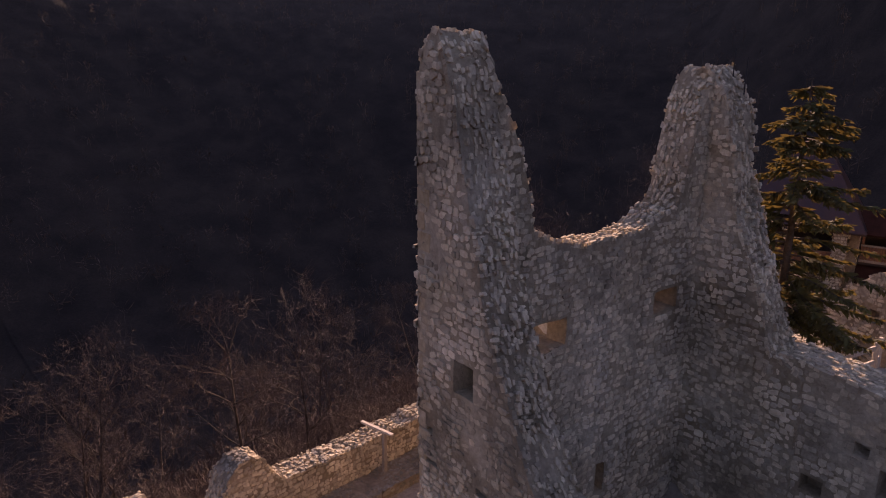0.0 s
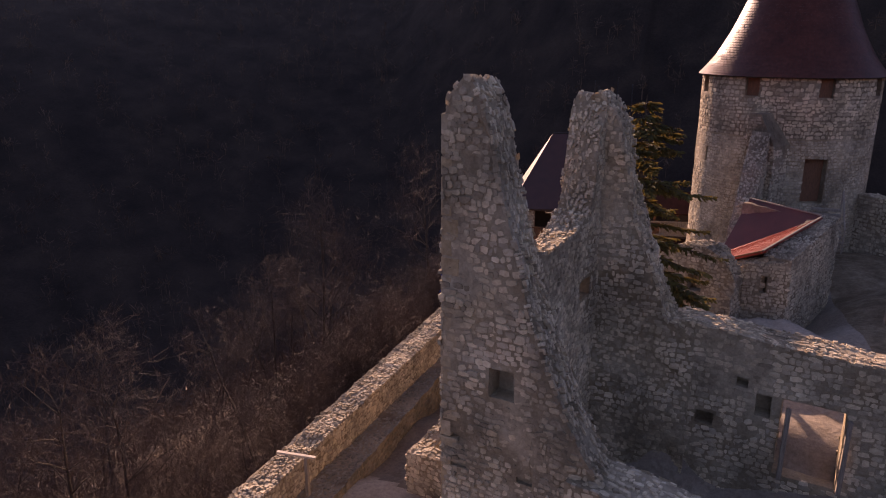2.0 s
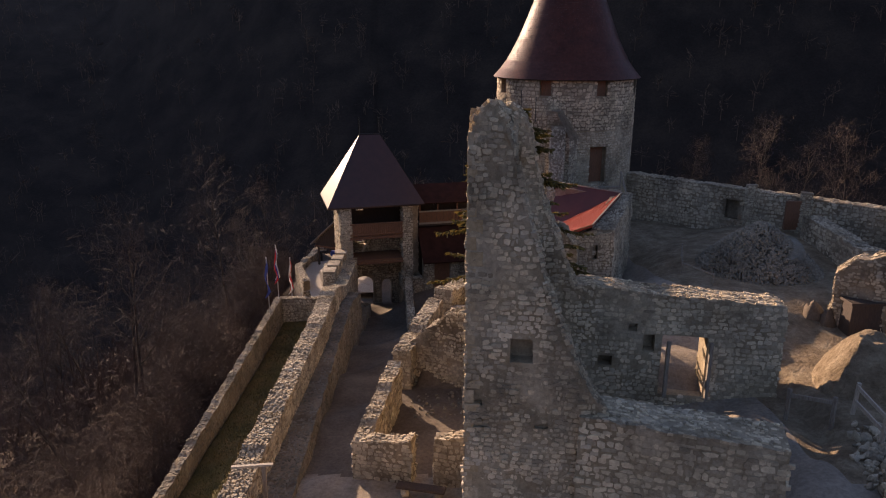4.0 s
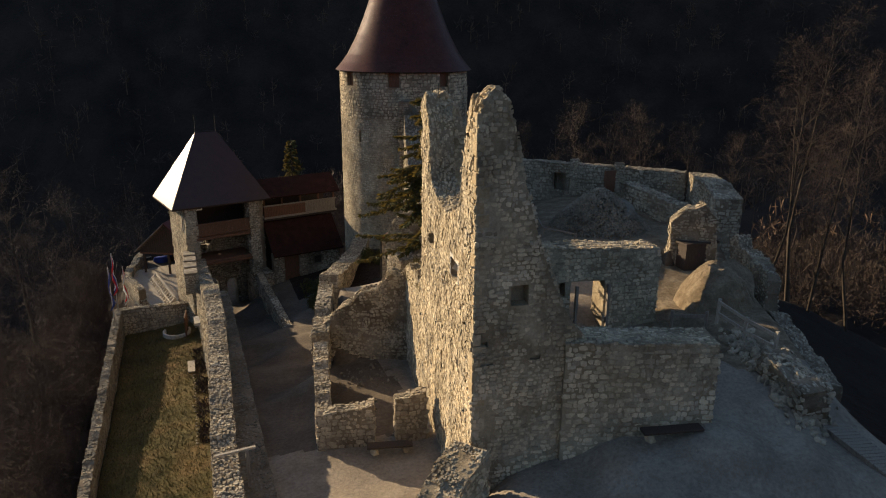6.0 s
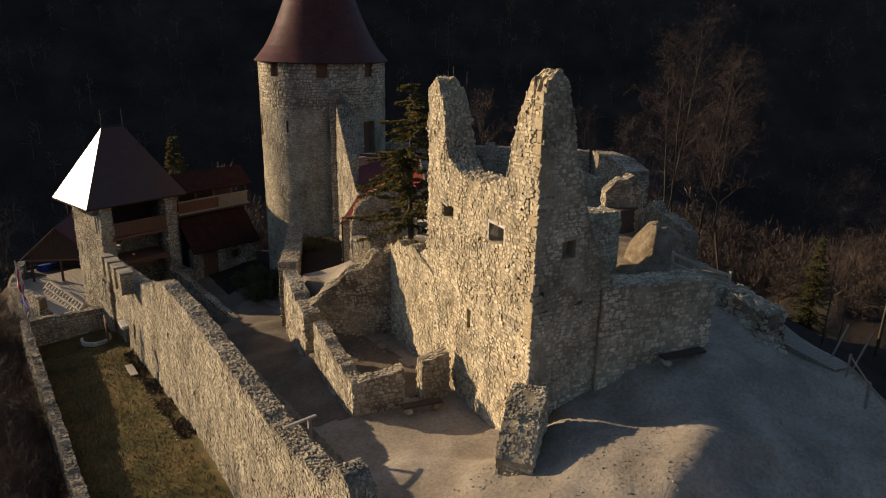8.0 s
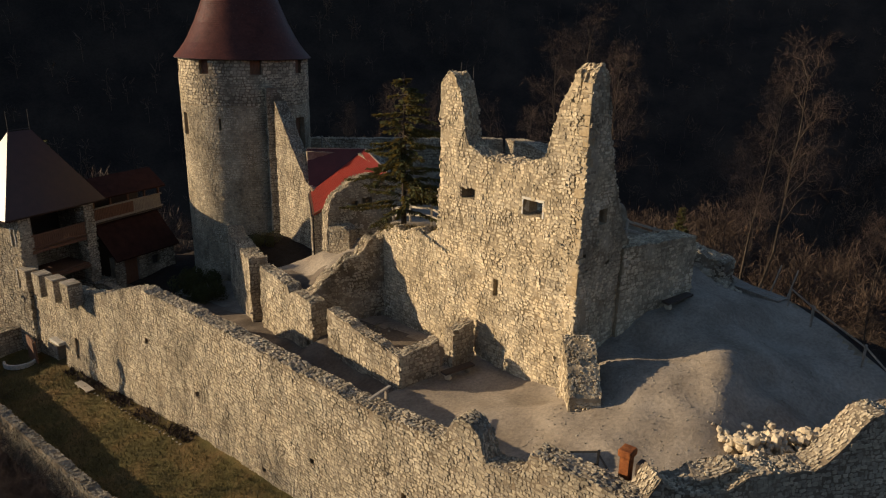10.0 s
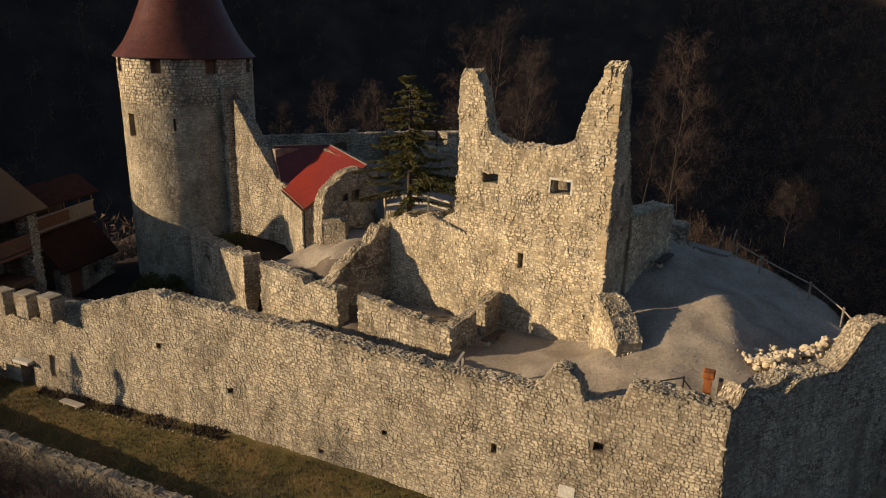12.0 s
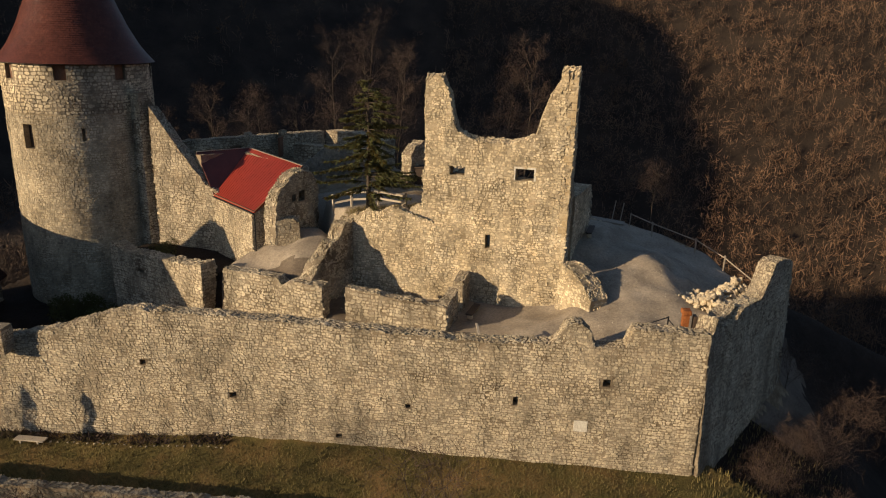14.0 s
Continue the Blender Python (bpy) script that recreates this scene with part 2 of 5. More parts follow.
def skin(name, place, cells, parent, proud=0.02, gap=0.95, label="", rough=0.0, material=None):
    """Stones laid on a surface: place(u, v, w) gives the point, w out of the wall."""
    verts, faces = [], []
    for u, v, hu, hv in cells:
        x, y = stone_rings(hu * gap, hv * gap)
        h = proud * rng.uniform(0.0, 1.2) + 0.004
        lean, tip = rng.normal(0, 0.045), rng.normal(0, 0.045)
        k = len(verts)
        q = unevenness(place(u, v, 0), rough) if rough else Vector()
        verts += [place(u + a, v + b, -0.05) + q for a, b in zip(x, y)]
        verts += [place(u + a * 0.9, v + b * 0.9, h + a * lean + b * tip) + q for a, b in zip(x, y)]
        faces += [tuple(k + i for i in f) for f in STONE_FACES]
    return mesh_ob(name, verts, faces, material or stone, parent, label, kind="stuff")


def lone_stone_meshes(material, count=14):
    out = []
    for i in range(count):
        hu, hv = rng.uniform(0.13, 0.24), rng.uniform(0.10, 0.15)
        x, y = stone_rings(hu, hv)
        vs = [(a, b, -0.05) for a, b in zip(x, y)] + [(a * 0.9, b * 0.9, 0.028 + a * rng.normal(0, 0.07)) for a, b in zip(x, y)]
        me = bpy.data.meshes.new("stone")
        me.from_pydata(vs, [], STONE_FACES)
        me.materials.append(material)
        out.append((me, hu, hv))
    return out


LONE, LONE_PALE = lone_stone_meshes(stone_single), lone_stone_meshes(stone_washed_single)


def lone_stones(cells, frame_of, parent, pale=False):
    """Each cell as a stone of its own, on a shared mesh."""
    for u, v, hu, hv in cells:
        me, mu, mv = (LONE_PALE if pale else LONE)[int(rng.integers(len(LONE)))]
        ob = new("stone", me)
        ob.parent = parent
        o, du, dn = frame_of(u, v)
        dv = dn.cross(du)
        m = Matrix((du, dv, dn)).transposed().to_4x4()
        ob.matrix_basis = Matrix.Translation(o) @ m @ Matrix.Diagonal((hu * 0.88 / mu, hv * 0.88 / mv, rng.uniform(0.4, 1.0), 1))


def wall(name, a, b, thick, low, high, openings=(), parent=None, label="", step=0.35, size=0.21, faces="fbt", rough=0.05, crumble=0.18, batter=0.0,
         near=None, bend=None, kind="structure", proud=0.019, category="", curve=None, drop=0.0, pale=False, cap=2.0, dressing=None):
    """A rubble wall from a to b (plan points), its front on the left of that way. low, high: heights along it. openings: (u0, u1, v0, v1, depth)."""
    size *= 0.8
    a, b = Vector((*a, 0)), Vector((*b, 0))
    d = b - a
    length = 2 * math.pi * curve[1] if curve else d.length
    d.normalize()
    n = Vector((-d.y, d.x, 0))
    lo = low if callable(low) else (lambda u: low)
    hi0 = high if callable(high) else (lambda u: high)
    seed = (a.x * 3.1 + a.y * 1.7) % 50

    def hi(u):
        return hi0(u) + crumble * noise.fractal(Vector((u * 1.6, seed, 0)), 1.0, 2.0, 3)

    def place(u, v, w):
        if curve:
            r = curve[1] + w
            return Vector((curve[0].x + r * math.sin(u / curve[1]), curve[0].y + r * math.cos(u / curve[1]), v))
        off = bend(u) if bend else 0.0
        return a + d * u + n * (w + off + batter * (8.0 - v)) + Vector((0, 0, v))

    us = set(np.linspace(0, length, max(2, int(length / step) + 1)).round(4))
    top = max(hi(u) for u in us)
    bottom = min(lo(u) for u in us)
    vs = set(np.linspace(bottom, top, max(2, int((top - bottom) / step) + 1)).round(4))
    for u0, u1, v0, v1, dep in openings:
        us = {u for u in us if abs(u - u0) > 0.09 and abs(u - u1) > 0.09} | {u0, u1}
        vs = {v for v in vs if abs(v - v0) > 0.09 and abs(v - v1) > 0.09} | {v0, v1}
    us, vs = sorted(us), sorted(vs)
    hs = [hi(u) for u in us]
    ls = [lo(u) for u in us]

    def rim(u):
        return float(np.interp(u, us, hs))

    fall = drop if callable(drop) else (lambda u: drop)
    ds = [fall(u) for u in us]
    verts, index, polys = [], {}, []

    def vert(i, j, s):
        cap = hs[i] - ds[i] * s
        z = min(max(vs[j], ls[i]), cap)
        if j == len(vs) - 1:
            z = cap
        w = -thick * s
        key = (i, round(z, 4), round(s, 4))
        if key not in index:
            p = place(us[i], z, w)
            q = unevenness(p, rough)
            free = 0.3 if any(abs(us[i] - o) < 1e-3 for op in openings for o in op[:2]) else 1.0
            index[key] = len(verts)
            verts.append(p + q * free)
        return index[key]

    def quad(*ids):
        ids = list(dict.fromkeys(ids))
        if len(ids) > 2:
            polys.append(ids)

    def holed(i, j):
        um, vm = (us[i] + us[i + 1]) / 2, (vs[j] + vs[j + 1]) / 2
        for op in openings:
            if op[0] < um < op[1] and op[2] < vm < op[3]:
                return op
        return None

    for i in range(len(us) - 1):
        for j in range(len(vs) - 1):
            op = holed(i, j)
            if op is None:
                quad(vert(i, j, 0), vert(i + 1, j, 0), vert(i + 1, j + 1, 0), vert(i, j + 1, 0))
                quad(vert(i, j, 1), vert(i, j + 1, 1), vert(i + 1, j + 1, 1), vert(i + 1, j, 1))
                continue
            e = min(1.0, op[4] / thick)
            if e < 1:
                quad(vert(i, j, e), vert(i + 1, j, e), vert(i + 1, j + 1, e), vert(i, j + 1, e))
                quad(vert(i, j, 1), vert(i, j + 1, 1), vert(i + 1, j + 1, 1), vert(i + 1, j, 1))
            if i == 0 or holed(i - 1, j) is None:
                quad(vert(i, j, 0), vert(i, j + 1, 0), vert(i, j + 1, e), vert(i, j, e))
            if i == len(us) - 2 or holed(i + 1, j) is None:
                quad(vert(i + 1, j, 0), vert(i + 1, j, e), vert(i + 1, j + 1, e), vert(i + 1, j + 1, 0))
            if j == 0 or holed(i, j - 1) is None:
                quad(vert(i, j, 0), vert(i, j, e), vert(i + 1, j, e), vert(i + 1, j, 0))
            if j == len(vs) - 2 or holed(i, j + 1) is None:
                quad(vert(i, j + 1, 0), vert(i + 1, j + 1, 0), vert(i + 1, j + 1, e), vert(i, j + 1, e))
        t = len(vs) - 1
        quad(vert(i, t, 0), vert(i + 1, t, 0), vert(i + 1, t, 1), vert(i, t, 1))
        quad(vert(i, 0, 0), vert(i, 0, 1), vert(i + 1, 0, 1), vert(i + 1, 0, 0))
    for i, flip in ((0, False), (len(us) - 1, True)):
        for j in range(len(vs) - 1):
            ids = [vert(i, j, 0), vert(i, j + 1, 0), vert(i, j + 1, 1), vert(i, j, 1)]
            quad(*(ids[::-1] if flip else ids))
    ob = mesh_ob(name, verts, polys, mortar_pale if pale else mortar, parent, label, category, kind)
    face = dressing or (stone_washed if pale else stone)

    def clear(u, v, hu, hv):
        if not (0.02 < u < length - 0.02) or v - hv * 0.3 < lo(u) or v + hv * 0.8 > min(rim(u), rim(u - hu * 0.7), rim(u + hu * 0.7)):
            return False
        return all(u + hu * 0.7 < o[0] or u - hu * 0.7 > o[1] or v + hv * 0.7 < o[2] or v - hv * 0.7 > o[3] for o in openings)

    for f in faces:
        if f in "fb":
            cells = [c for c in stone_cells(length, bottom, top, size) if clear(*c)]
            if f == "f":
                put = place
            else:
                cells = [c for c in cells if c[1] + c[3] * 0.8 < min(rim(c[0] - c[2] * 0.7), rim(c[0] + c[2] * 0.7)) - fall(c[0])]

                def put(u, v, w):
                    return place(u, v, -thick - w)
            if f == "f" and near:
                own = [c for c in cells if near(c[0], c[1])][:300]
                chosen = set(own)
                cells = [c for c in cells if c not in chosen]
                lone_stones(own, lambda u, v: (place(u, v, 0) + unevenness(place(u, v, 0), rough), (place(u + 0.05, v, 0) - place(u - 0.05, v, 0)).normalized(), (place(u, v, 0.05) - place(u, v, 0)).normalized()), ob, pale)
            skin("stonework", put, cells, ob, proud, rough=rough, material=face)
        elif f == "t":
            fine = np.linspace(0, length, max(2, int(length / 0.1)))
            tops = np.array([rim(u) for u in fine])
            run = np.concatenate([[0], np.cumsum(np.hypot(np.diff(fine), np.diff(tops)))])
            cells = [c for c in stone_cells(run[-1], 0.0, thick, size * 0.6) if 0.05 < c[0] < run[-1] - 0.05]
            cells = [(a + rng.normal(0, 0.09), b + rng.normal(0, 0.09), c * rng.uniform(0.7, 1.2), d2 * rng.uniform(0.7, 1.3)) for a, b, c, d2 in cells]

            def put_top(q, v, w):
                u, v = float(np.interp(q, run, fine)), min(max(v, -0.02), thick + 0.02)
                e = 0.12
                tilt = (rim(min(u + e, length)) - rim(max(u - e, 0))) / (2 * e)
                k = 1 / math.hypot(1, tilt)
                return place(u - w * tilt * k, rim(u) - fall(u) * v / thick + w * k, -v)
            skin("capping", put_top, cells, ob, proud * cap, 0.98, rough=rough, material=face)
        elif f in "lr":
            at = 0.0 if f == "l" else length
            sgn = -1 if f == "l" else 1
            cells = [c for c in stone_cells(thick, lo(at), hi(at), size) if 0.02 < c[0] < thick - 0.02 and c[1] - c[3] * 0.3 > lo(at) and c[1] + c[3] < hi(at)]

            def put_end(u, v, w):
                return place(at + sgn * w, v, -u)
            skin("end_masonry", put_end, cells, ob, proud, rough=rough, material=face)
    return ob


# ---------------------------------------------------------------- ground
INNER = [
    (-14.5, 30, 3.4), (-13.5, 36, 2.0), (-13.5, 41, 1.0), (-15.5, 46, 0.2), (-14, 50, -0.2), (-11, 40, 2.0), (-8, 44, 2.6), (-10, 44, 2.2), (-11, 31, 3.9),
    (-15, 24, 4.6), (-15, 18, 5.3), (-14.5, 13, 5.9), (-14, 9, 6.4), (-15, 5, 6.9), (-11, 13, 6.0), (-10.2, 9.8, 6.25), (-9.5, 12, 6.1),
    (-12, 7.0, 7.25), (-11, 6.2, 7.6), (-13.5, 8.5, 6.7), (-9, 5.4, 8.3), (-9.4, 3.9, 8.3), (-6, 3.5, 9.1), (-7, 7, 8.3), (-7.4, 5.8, 8.3), (-8.2, 5.1, 8.5), (-8.6, 4.3, 8.65), (-7.3, 3.0, 9.2), (-8.4, 3.0, 8.85), (-9.7, 3.0, 8.15), (-7.2, 1.5, 8.1), (-8.7, 1.4, 7.6), (-7.6, 4.5, 8.6), (-4.8, 3.0, 8.9), (-10.6, 4.4, 7.9), (-4.4, 6.8, 9.2), (-2, 6.2, 9.7), (0.5, 5.4, 9.2), (1, 8, 9.9),
    (-12, 28, 4.2), (-12.8, 24, 4.6), (-13.8, 19, 5.3), (-12, 33, 3.2), (-10.7, 33, 3.4), (-9.6, 35, 3.0), (-8.6, 37, 2.8), (-7.5, 40, 2.8),
    (-10.5, 18, 5.9), (-11, 17, 5.9), (-9.5, 20.5, 6.0), (-8.6, 18, 6.0), (-11, 21.4, 5.9),
    (3, 22, 10.6), (6, 28, 10.6), (8, 24, 10.5), (9, 31, 10.7), (3, 36, 10.0), (9, 18, 9.8), (4.5, 16, 9.8), (2.5, 12, 9.7),
    (-8, 0, 7.2), (-10.5, 0.6, 7.5), (-13, 1.5, 7.6), (-13, 4, 7.5), (-15, 3.4, 7.4), (-1.2, 2.3, 7.7), (-4, -2.0, 6.9), (-6, -0.4, 7.1), (-6, 1.6, 7.7), (-8.4, -2, 7.9), (-3.4, 4, 8.7), (2.4, 4.6, 8.6), (1.3, 1.9, 8.2), (-0.8, -0.8, 7.8), (-2.4, -2.4, 7.25), (-4.4, -3.8, 7.0), (3.3, 12.3, 10.1), (3.3, 9.5, 9.9),
    (-18, 56, 0.2), (-14, 60, 0.2), (-20, 60, 0.3), (-10, 56, 0.4), (-5, 46, 2.6), (1, 47, 3.0), (-20.5, 53, -0.2),
]
# raised parts held up by walls: outline and heights
RAISED = [
    ([(-10.7, 22.9), (-9.7, 27.8), (-8.9, 31.0), (-5.2, 38.4), (-2.6, 37.5), (-3.2, 31.6), (-6.2, 28.0), (-4.4, 25.8), (-4.2, 24.3), (-7.2, 22.2)],
     [(-8.6, 24, 8.5), (-7.4, 24.2, 9.0), (-10, 26, 7.2), (-9.8, 23.8, 7.7), (-8.5, 27.5, 7.3), (-8, 32, 6.2), (-5.5, 36, 6.8), (-4, 34, 6.8), (-6.8, 26.5, 8.4), (-5.4, 25.4, 9.2), (-5, 31, 6.6)]),
    ([(-6.7, 22.3), (-7.1, 20), (-7.6, 16.9), (-8.3, 10.3), (-5.3, 8.7), (-1.9, 7.7), (1.0, 8.0), (2.5, 12), (3, 20), (-1, 25), (-4.2, 24.0)],
     [(-6, 21, 11.0), (-6.8, 20.8, 10.9), (-5, 18, 10.8), (-7.0, 18.8, 11.0), (-3, 12, 7.6), (-6, 12, 7.4), (-6, 15, 7.6), (-2, 10, 7.9), (-1.2, 12.6, 8.0), (-4, 14.5, 7.6), (1, 9, 9.9), (1, 13, 9.5), (-1, 18, 9.9), (-2, 21, 10.6), (2, 20, 10.4), (-4, 23.5, 10.5), (-5, 17, 10.5)]),
]
# the castle's own ground, as a plan outline, and the grass terrace below the curtain wall
PLATEAU = [(-16.4, 2.6), (-16.2, 48), (-21.6, 50.4), (-23.0, 55), (-22.6, 62), (-10, 64), (-8.5, 53), (-3, 49.5), (4, 46.5), (9, 42), (15.2, 30), (12.6, 23), (9.2, 17), (6.6, 12), (4.6, 8.4), (3.8, 4.0), (1.7, 1.4), (-0.8, -1.8), (-2.9, -3.4), (-5.2, -4.6), (-9.0, -3.9)]
TERRACE = [(-22.4, 6), (-22.4, 47), (-16, 47), (-16, 2), (-19, -2)]


def edge_distance(px, py, outline):
    """Distance to the outline, below zero inside."""
    best = np.full(px.shape, 1e9)
    inside = np.zeros(px.shape, bool)
    for (x0, y0), (x1, y1) in zip(outline, outline[1:] + outline[:1]):
        ex, ey = x1 - x0, y1 - y0
        k = np.clip(((px - x0) * ex + (py - y0) * ey) / (ex * ex + ey * ey), 0, 1)
        best = np.minimum(best, np.hypot(px - x0 - k * ex, py - y0 - k * ey))
        cross = (y0 > py) != (y1 > py)
        inside ^= cross & (px < ex * (py - y0) / (ey if abs(ey) > 1e-9 else 1e-9) + x0)
    return np.where(inside, -best, best)


def wobble(x, y, scale, seed, octaves=4):
    out = np.zeros_like(x)
    amp, k = 1.0, scale
    r = np.random.default_rng(seed)
    for _ in range(octaves):
        for _ in range(3):
            th, ph = r.uniform(0, 6.283, 2)
            out += amp / 3 * np.sin((x * math.cos(th) + y * math.sin(th)) * k + ph)
        amp *= 0.5
        k *= 2.1
    return out


def ridge_angle(az):
    """How high the skyline stands over the castle, in degrees, by compass angle."""
    return np.interp(az, [-180, -120, -90, -60, -40, -26, -14, 0, 20, 50, 70, 120, 180], [13, 12, 11, 8.0, 8.0, 9, 18, 24, 25, 18.5, 12.5, 12.5, 12])


def between(x, y, points):
    """Heights drawn smoothly between known spots."""
    q = np.array(points)
    w = 1.0 / ((x[..., None] - q[:, 0]) ** 2 + (y[..., None] - q[:, 1]) ** 2 + 0.8) ** 2.0
    return (w * q[:, 2]).sum(-1) / w.sum(-1)


def height(x, y):
    x, y = np.asarray(x, float), np.asarray(y, float)
    inner = between(x, y, INNER)
    for outline, points in RAISED:
        k = smooth_step((0.3 - edge_distance(x, y, outline)) / 0.6)
        inner = inner * (1 - k) + between(x, y, points) * k
    inner = inner + 0.05 * wobble(x, y, 1.7, 3)
    dp, dt = edge_distance(x, y, PLATEAU), edge_distance(x, y, TERRACE)
    lawn = np.interp(y, [-6, 2, 8, 20, 27, 32, 46], [0.8, 1.0, 1.1, 0.95, 0.6, 0.15, -0.4]) - 0.10 * (-17 - x) + 0.06 * wobble(x, y, 1.3, 5)
    lawn = np.where(y > 47, -0.6, lawn)
    far = np.maximum(np.minimum(dp, dt), 0)
    az, dist = np.degrees(np.arctan2(x + 10, y - 20)), np.hypot(x + 10, y - 20)
    east = smooth_step((x + 6) / 6) * smooth_step((44 - y) / 20)
    gentle = far - 0.55 * east * 14 * (1 - np.exp(-far / 14))
    slope = -0.62 * gentle - 0.35 * gentle ** 0.5 + 0.5 * wobble(x, y, 0.25, 9) * np.clip(far / 8, 0, 1)
    low = np.maximum(slope, np.maximum(slope * 0.18 - 62.0, -85))
    ahead, aside = (x - 5) * 0.80 + (y - 28) * 0.60, (x - 5) * 0.60 - (y - 28) * 0.80
    spur = 62 * smooth_step((ahead - 4) / 45) * np.exp(-(aside / 48) ** 2) * (1 - smooth_step((ahead - 330) / 150))
    span = np.interp(az, [-180, -26, -10, 70, 100, 180], [520, 520, 360, 400, 520, 520])
    rise = smooth_step((dist - 120) / span) * ((120 + span) * np.tan(np.radians(ridge_angle(az))) + 75) * (1 + 0.05 * wobble(x, y, 0.012, 21) * (np.abs(az + 40) > 35))
    brink = np.clip(lawn, -1.0, 0.9) * (1 - east) + (8.6 - 1.2 * smooth_step(far / 3) - 1.2 * smooth_step((2 - y) / 6)) * east
    foot = np.interp(x, [-18.5, -16.5, -13, -9, -6], [0.0, 0.5, 1.2, 2.3, 2.6]) * smooth_step((3.5 - y) / 3) * (1 - east) * np.exp(-(far / 5) ** 2)
    brink = brink + foot
    outside = np.where(dt < 0, lawn, brink + low) + np.maximum(rise, np.minimum(spur, np.maximum(-15 + 5 * wobble(x, y, 0.11, 41) - low, 0))) + 3.0 * wobble(x, y, 0.03, 17) * np.clip((dist - 90) / 200, 0, 1)
    soft_edge = 1 + 2.0 * smooth_step((x + 8) / 4) * smooth_step((9 - y) / 4)
    k = smooth_step((0.35 * soft_edge - dp) / (0.7 * soft_edge))
    return inner * k + outside * (1 - k)


def ground_at(x, y):
    return float(height(np.array([x]), np.array([y]))[0])


def on_ground(spots):
    """Drop (x, y, rise) spots onto the ground."""
    p = np.array(spots)
    return np.stack([p[:, 0], p[:, 1], p[:, 2] + height(p[:, 0], p[:, 1])], 1).tolist()


def spread_axis(lo, hi, step, reach, grow=1.08):
    out = list(np.arange(lo, hi, step))
    s, v, left = step, lo, []
    while v > lo - reach:
        s = min(s * grow, 40)
        v -= s
        left.append(v)
    s, v = step, out[-1]
    while v < hi + reach:
        s = min(s * grow, 40)
        v += s
        out.append(v)
    return np.array(left[::-1] + out)


gx, gy = spread_axis(-25, 16, 0.3, 1600), spread_axis(-6, 62, 0.3, 1600)
GX, GY = np.meshgrid(gx, gy)
GZ = height(GX, GY)
nx = len(gx)
gverts = np.stack([GX, GY, GZ], -1).reshape(-1, 3)
gi = (np.arange(len(gy) - 1)[:, None] * nx + np.arange(nx - 1)[None]).reshape(-1)
ground = mesh_ob("ground", gverts.tolist(), np.stack([gi, gi + 1, gi + nx + 1, gi + nx], 1).tolist(), soil, label="trodden castle yard, grass terrace and dark wooded valley slopes", category="ground", kind="structure", smooth=True)
ground.data.materials.append(grass_floor)
ground.data.materials.append(forest_floor_shade)
ground.data.materials.append(dark_soil)
ground.data.materials.append(bank_soil)
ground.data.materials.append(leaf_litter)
cx, cy = GX.reshape(-1)[gi] + 0.2, GY.reshape(-1)[gi] + 0.2
cp, ct = edge_distance(cx, cy, PLATEAU), edge_distance(cx, cy, TERRACE)
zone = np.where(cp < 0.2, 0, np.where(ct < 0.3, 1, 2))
# Dark floor north of the tower paints in shade; behind the yard wall, vegetation.
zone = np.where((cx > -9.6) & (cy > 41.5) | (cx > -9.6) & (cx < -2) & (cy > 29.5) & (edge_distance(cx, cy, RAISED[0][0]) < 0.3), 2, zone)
# Darker soil tone along the lane and the cell floors.
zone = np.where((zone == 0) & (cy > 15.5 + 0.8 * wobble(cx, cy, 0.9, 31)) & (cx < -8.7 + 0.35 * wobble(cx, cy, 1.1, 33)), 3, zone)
rim = cp + 0.45 * wobble(cx, cy, 2.3, 51)
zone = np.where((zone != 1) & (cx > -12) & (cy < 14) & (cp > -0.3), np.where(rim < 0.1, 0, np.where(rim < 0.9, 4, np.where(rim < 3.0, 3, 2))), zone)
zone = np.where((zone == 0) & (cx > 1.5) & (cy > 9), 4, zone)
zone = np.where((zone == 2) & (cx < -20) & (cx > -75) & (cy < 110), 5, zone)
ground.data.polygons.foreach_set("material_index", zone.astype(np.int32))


# ---------------------------------------------------------------- loose rock
def lump_mesh(name, size, seed, material, detail=2, rough=0.35, flat=0.0):
    """A broken rock: a ball pushed in and out and cut by random planes."""
    bm = bmesh.new()
    bmesh.ops.create_icosphere(bm, subdivisions=detail, radius=1.0)
    r = np.random.default_rng(seed)
    cuts = [(Vector(r.normal(0, 1, 3)).normalized(), r.uniform(0.5, 0.85)) for _ in range(9)]
    off = Vector(r.uniform(0, 40, 3))
    for v in bm.verts:
        p = v.co * (1 + rough * noise.fractal(v.co * 1.1 + off, 1.0, 2.0, 4) + 0.3 * rough * noise.fractal(v.co * 5.0 + off, 0.8, 2.0, 3))
        for n, k in cuts:
            e = p.dot(n) - k
            if e > 0:
                p -= n * e * 0.85
        if flat and p.z > flat:
            p.z = flat + (p.z - flat) * 0.15
        v.co = Vector((p.x * size[0], p.y * size[1], p.z * size[2]))
    me = bpy.data.meshes.new(name)
    bm.to_mesh(me)
    bm.free()
    me.materials.append(material)
    return me


ROCKS = [lump_mesh("rock", (1.0, 0.8, 0.6), 50 + k, stone_single, 1, 0.2) for k in range(6)]


def rock(name, place, size, seed, label, turn=0.0, detail=4, rough=0.35, flat=0.0, material=None, category="rock"):
    ob = new(name, lump_mesh(name, size, seed, material or outcrop, detail, rough, flat))
    ob.matrix_basis = pose(*place, 0, 0, turn)
    return tagged(ob, label, category)


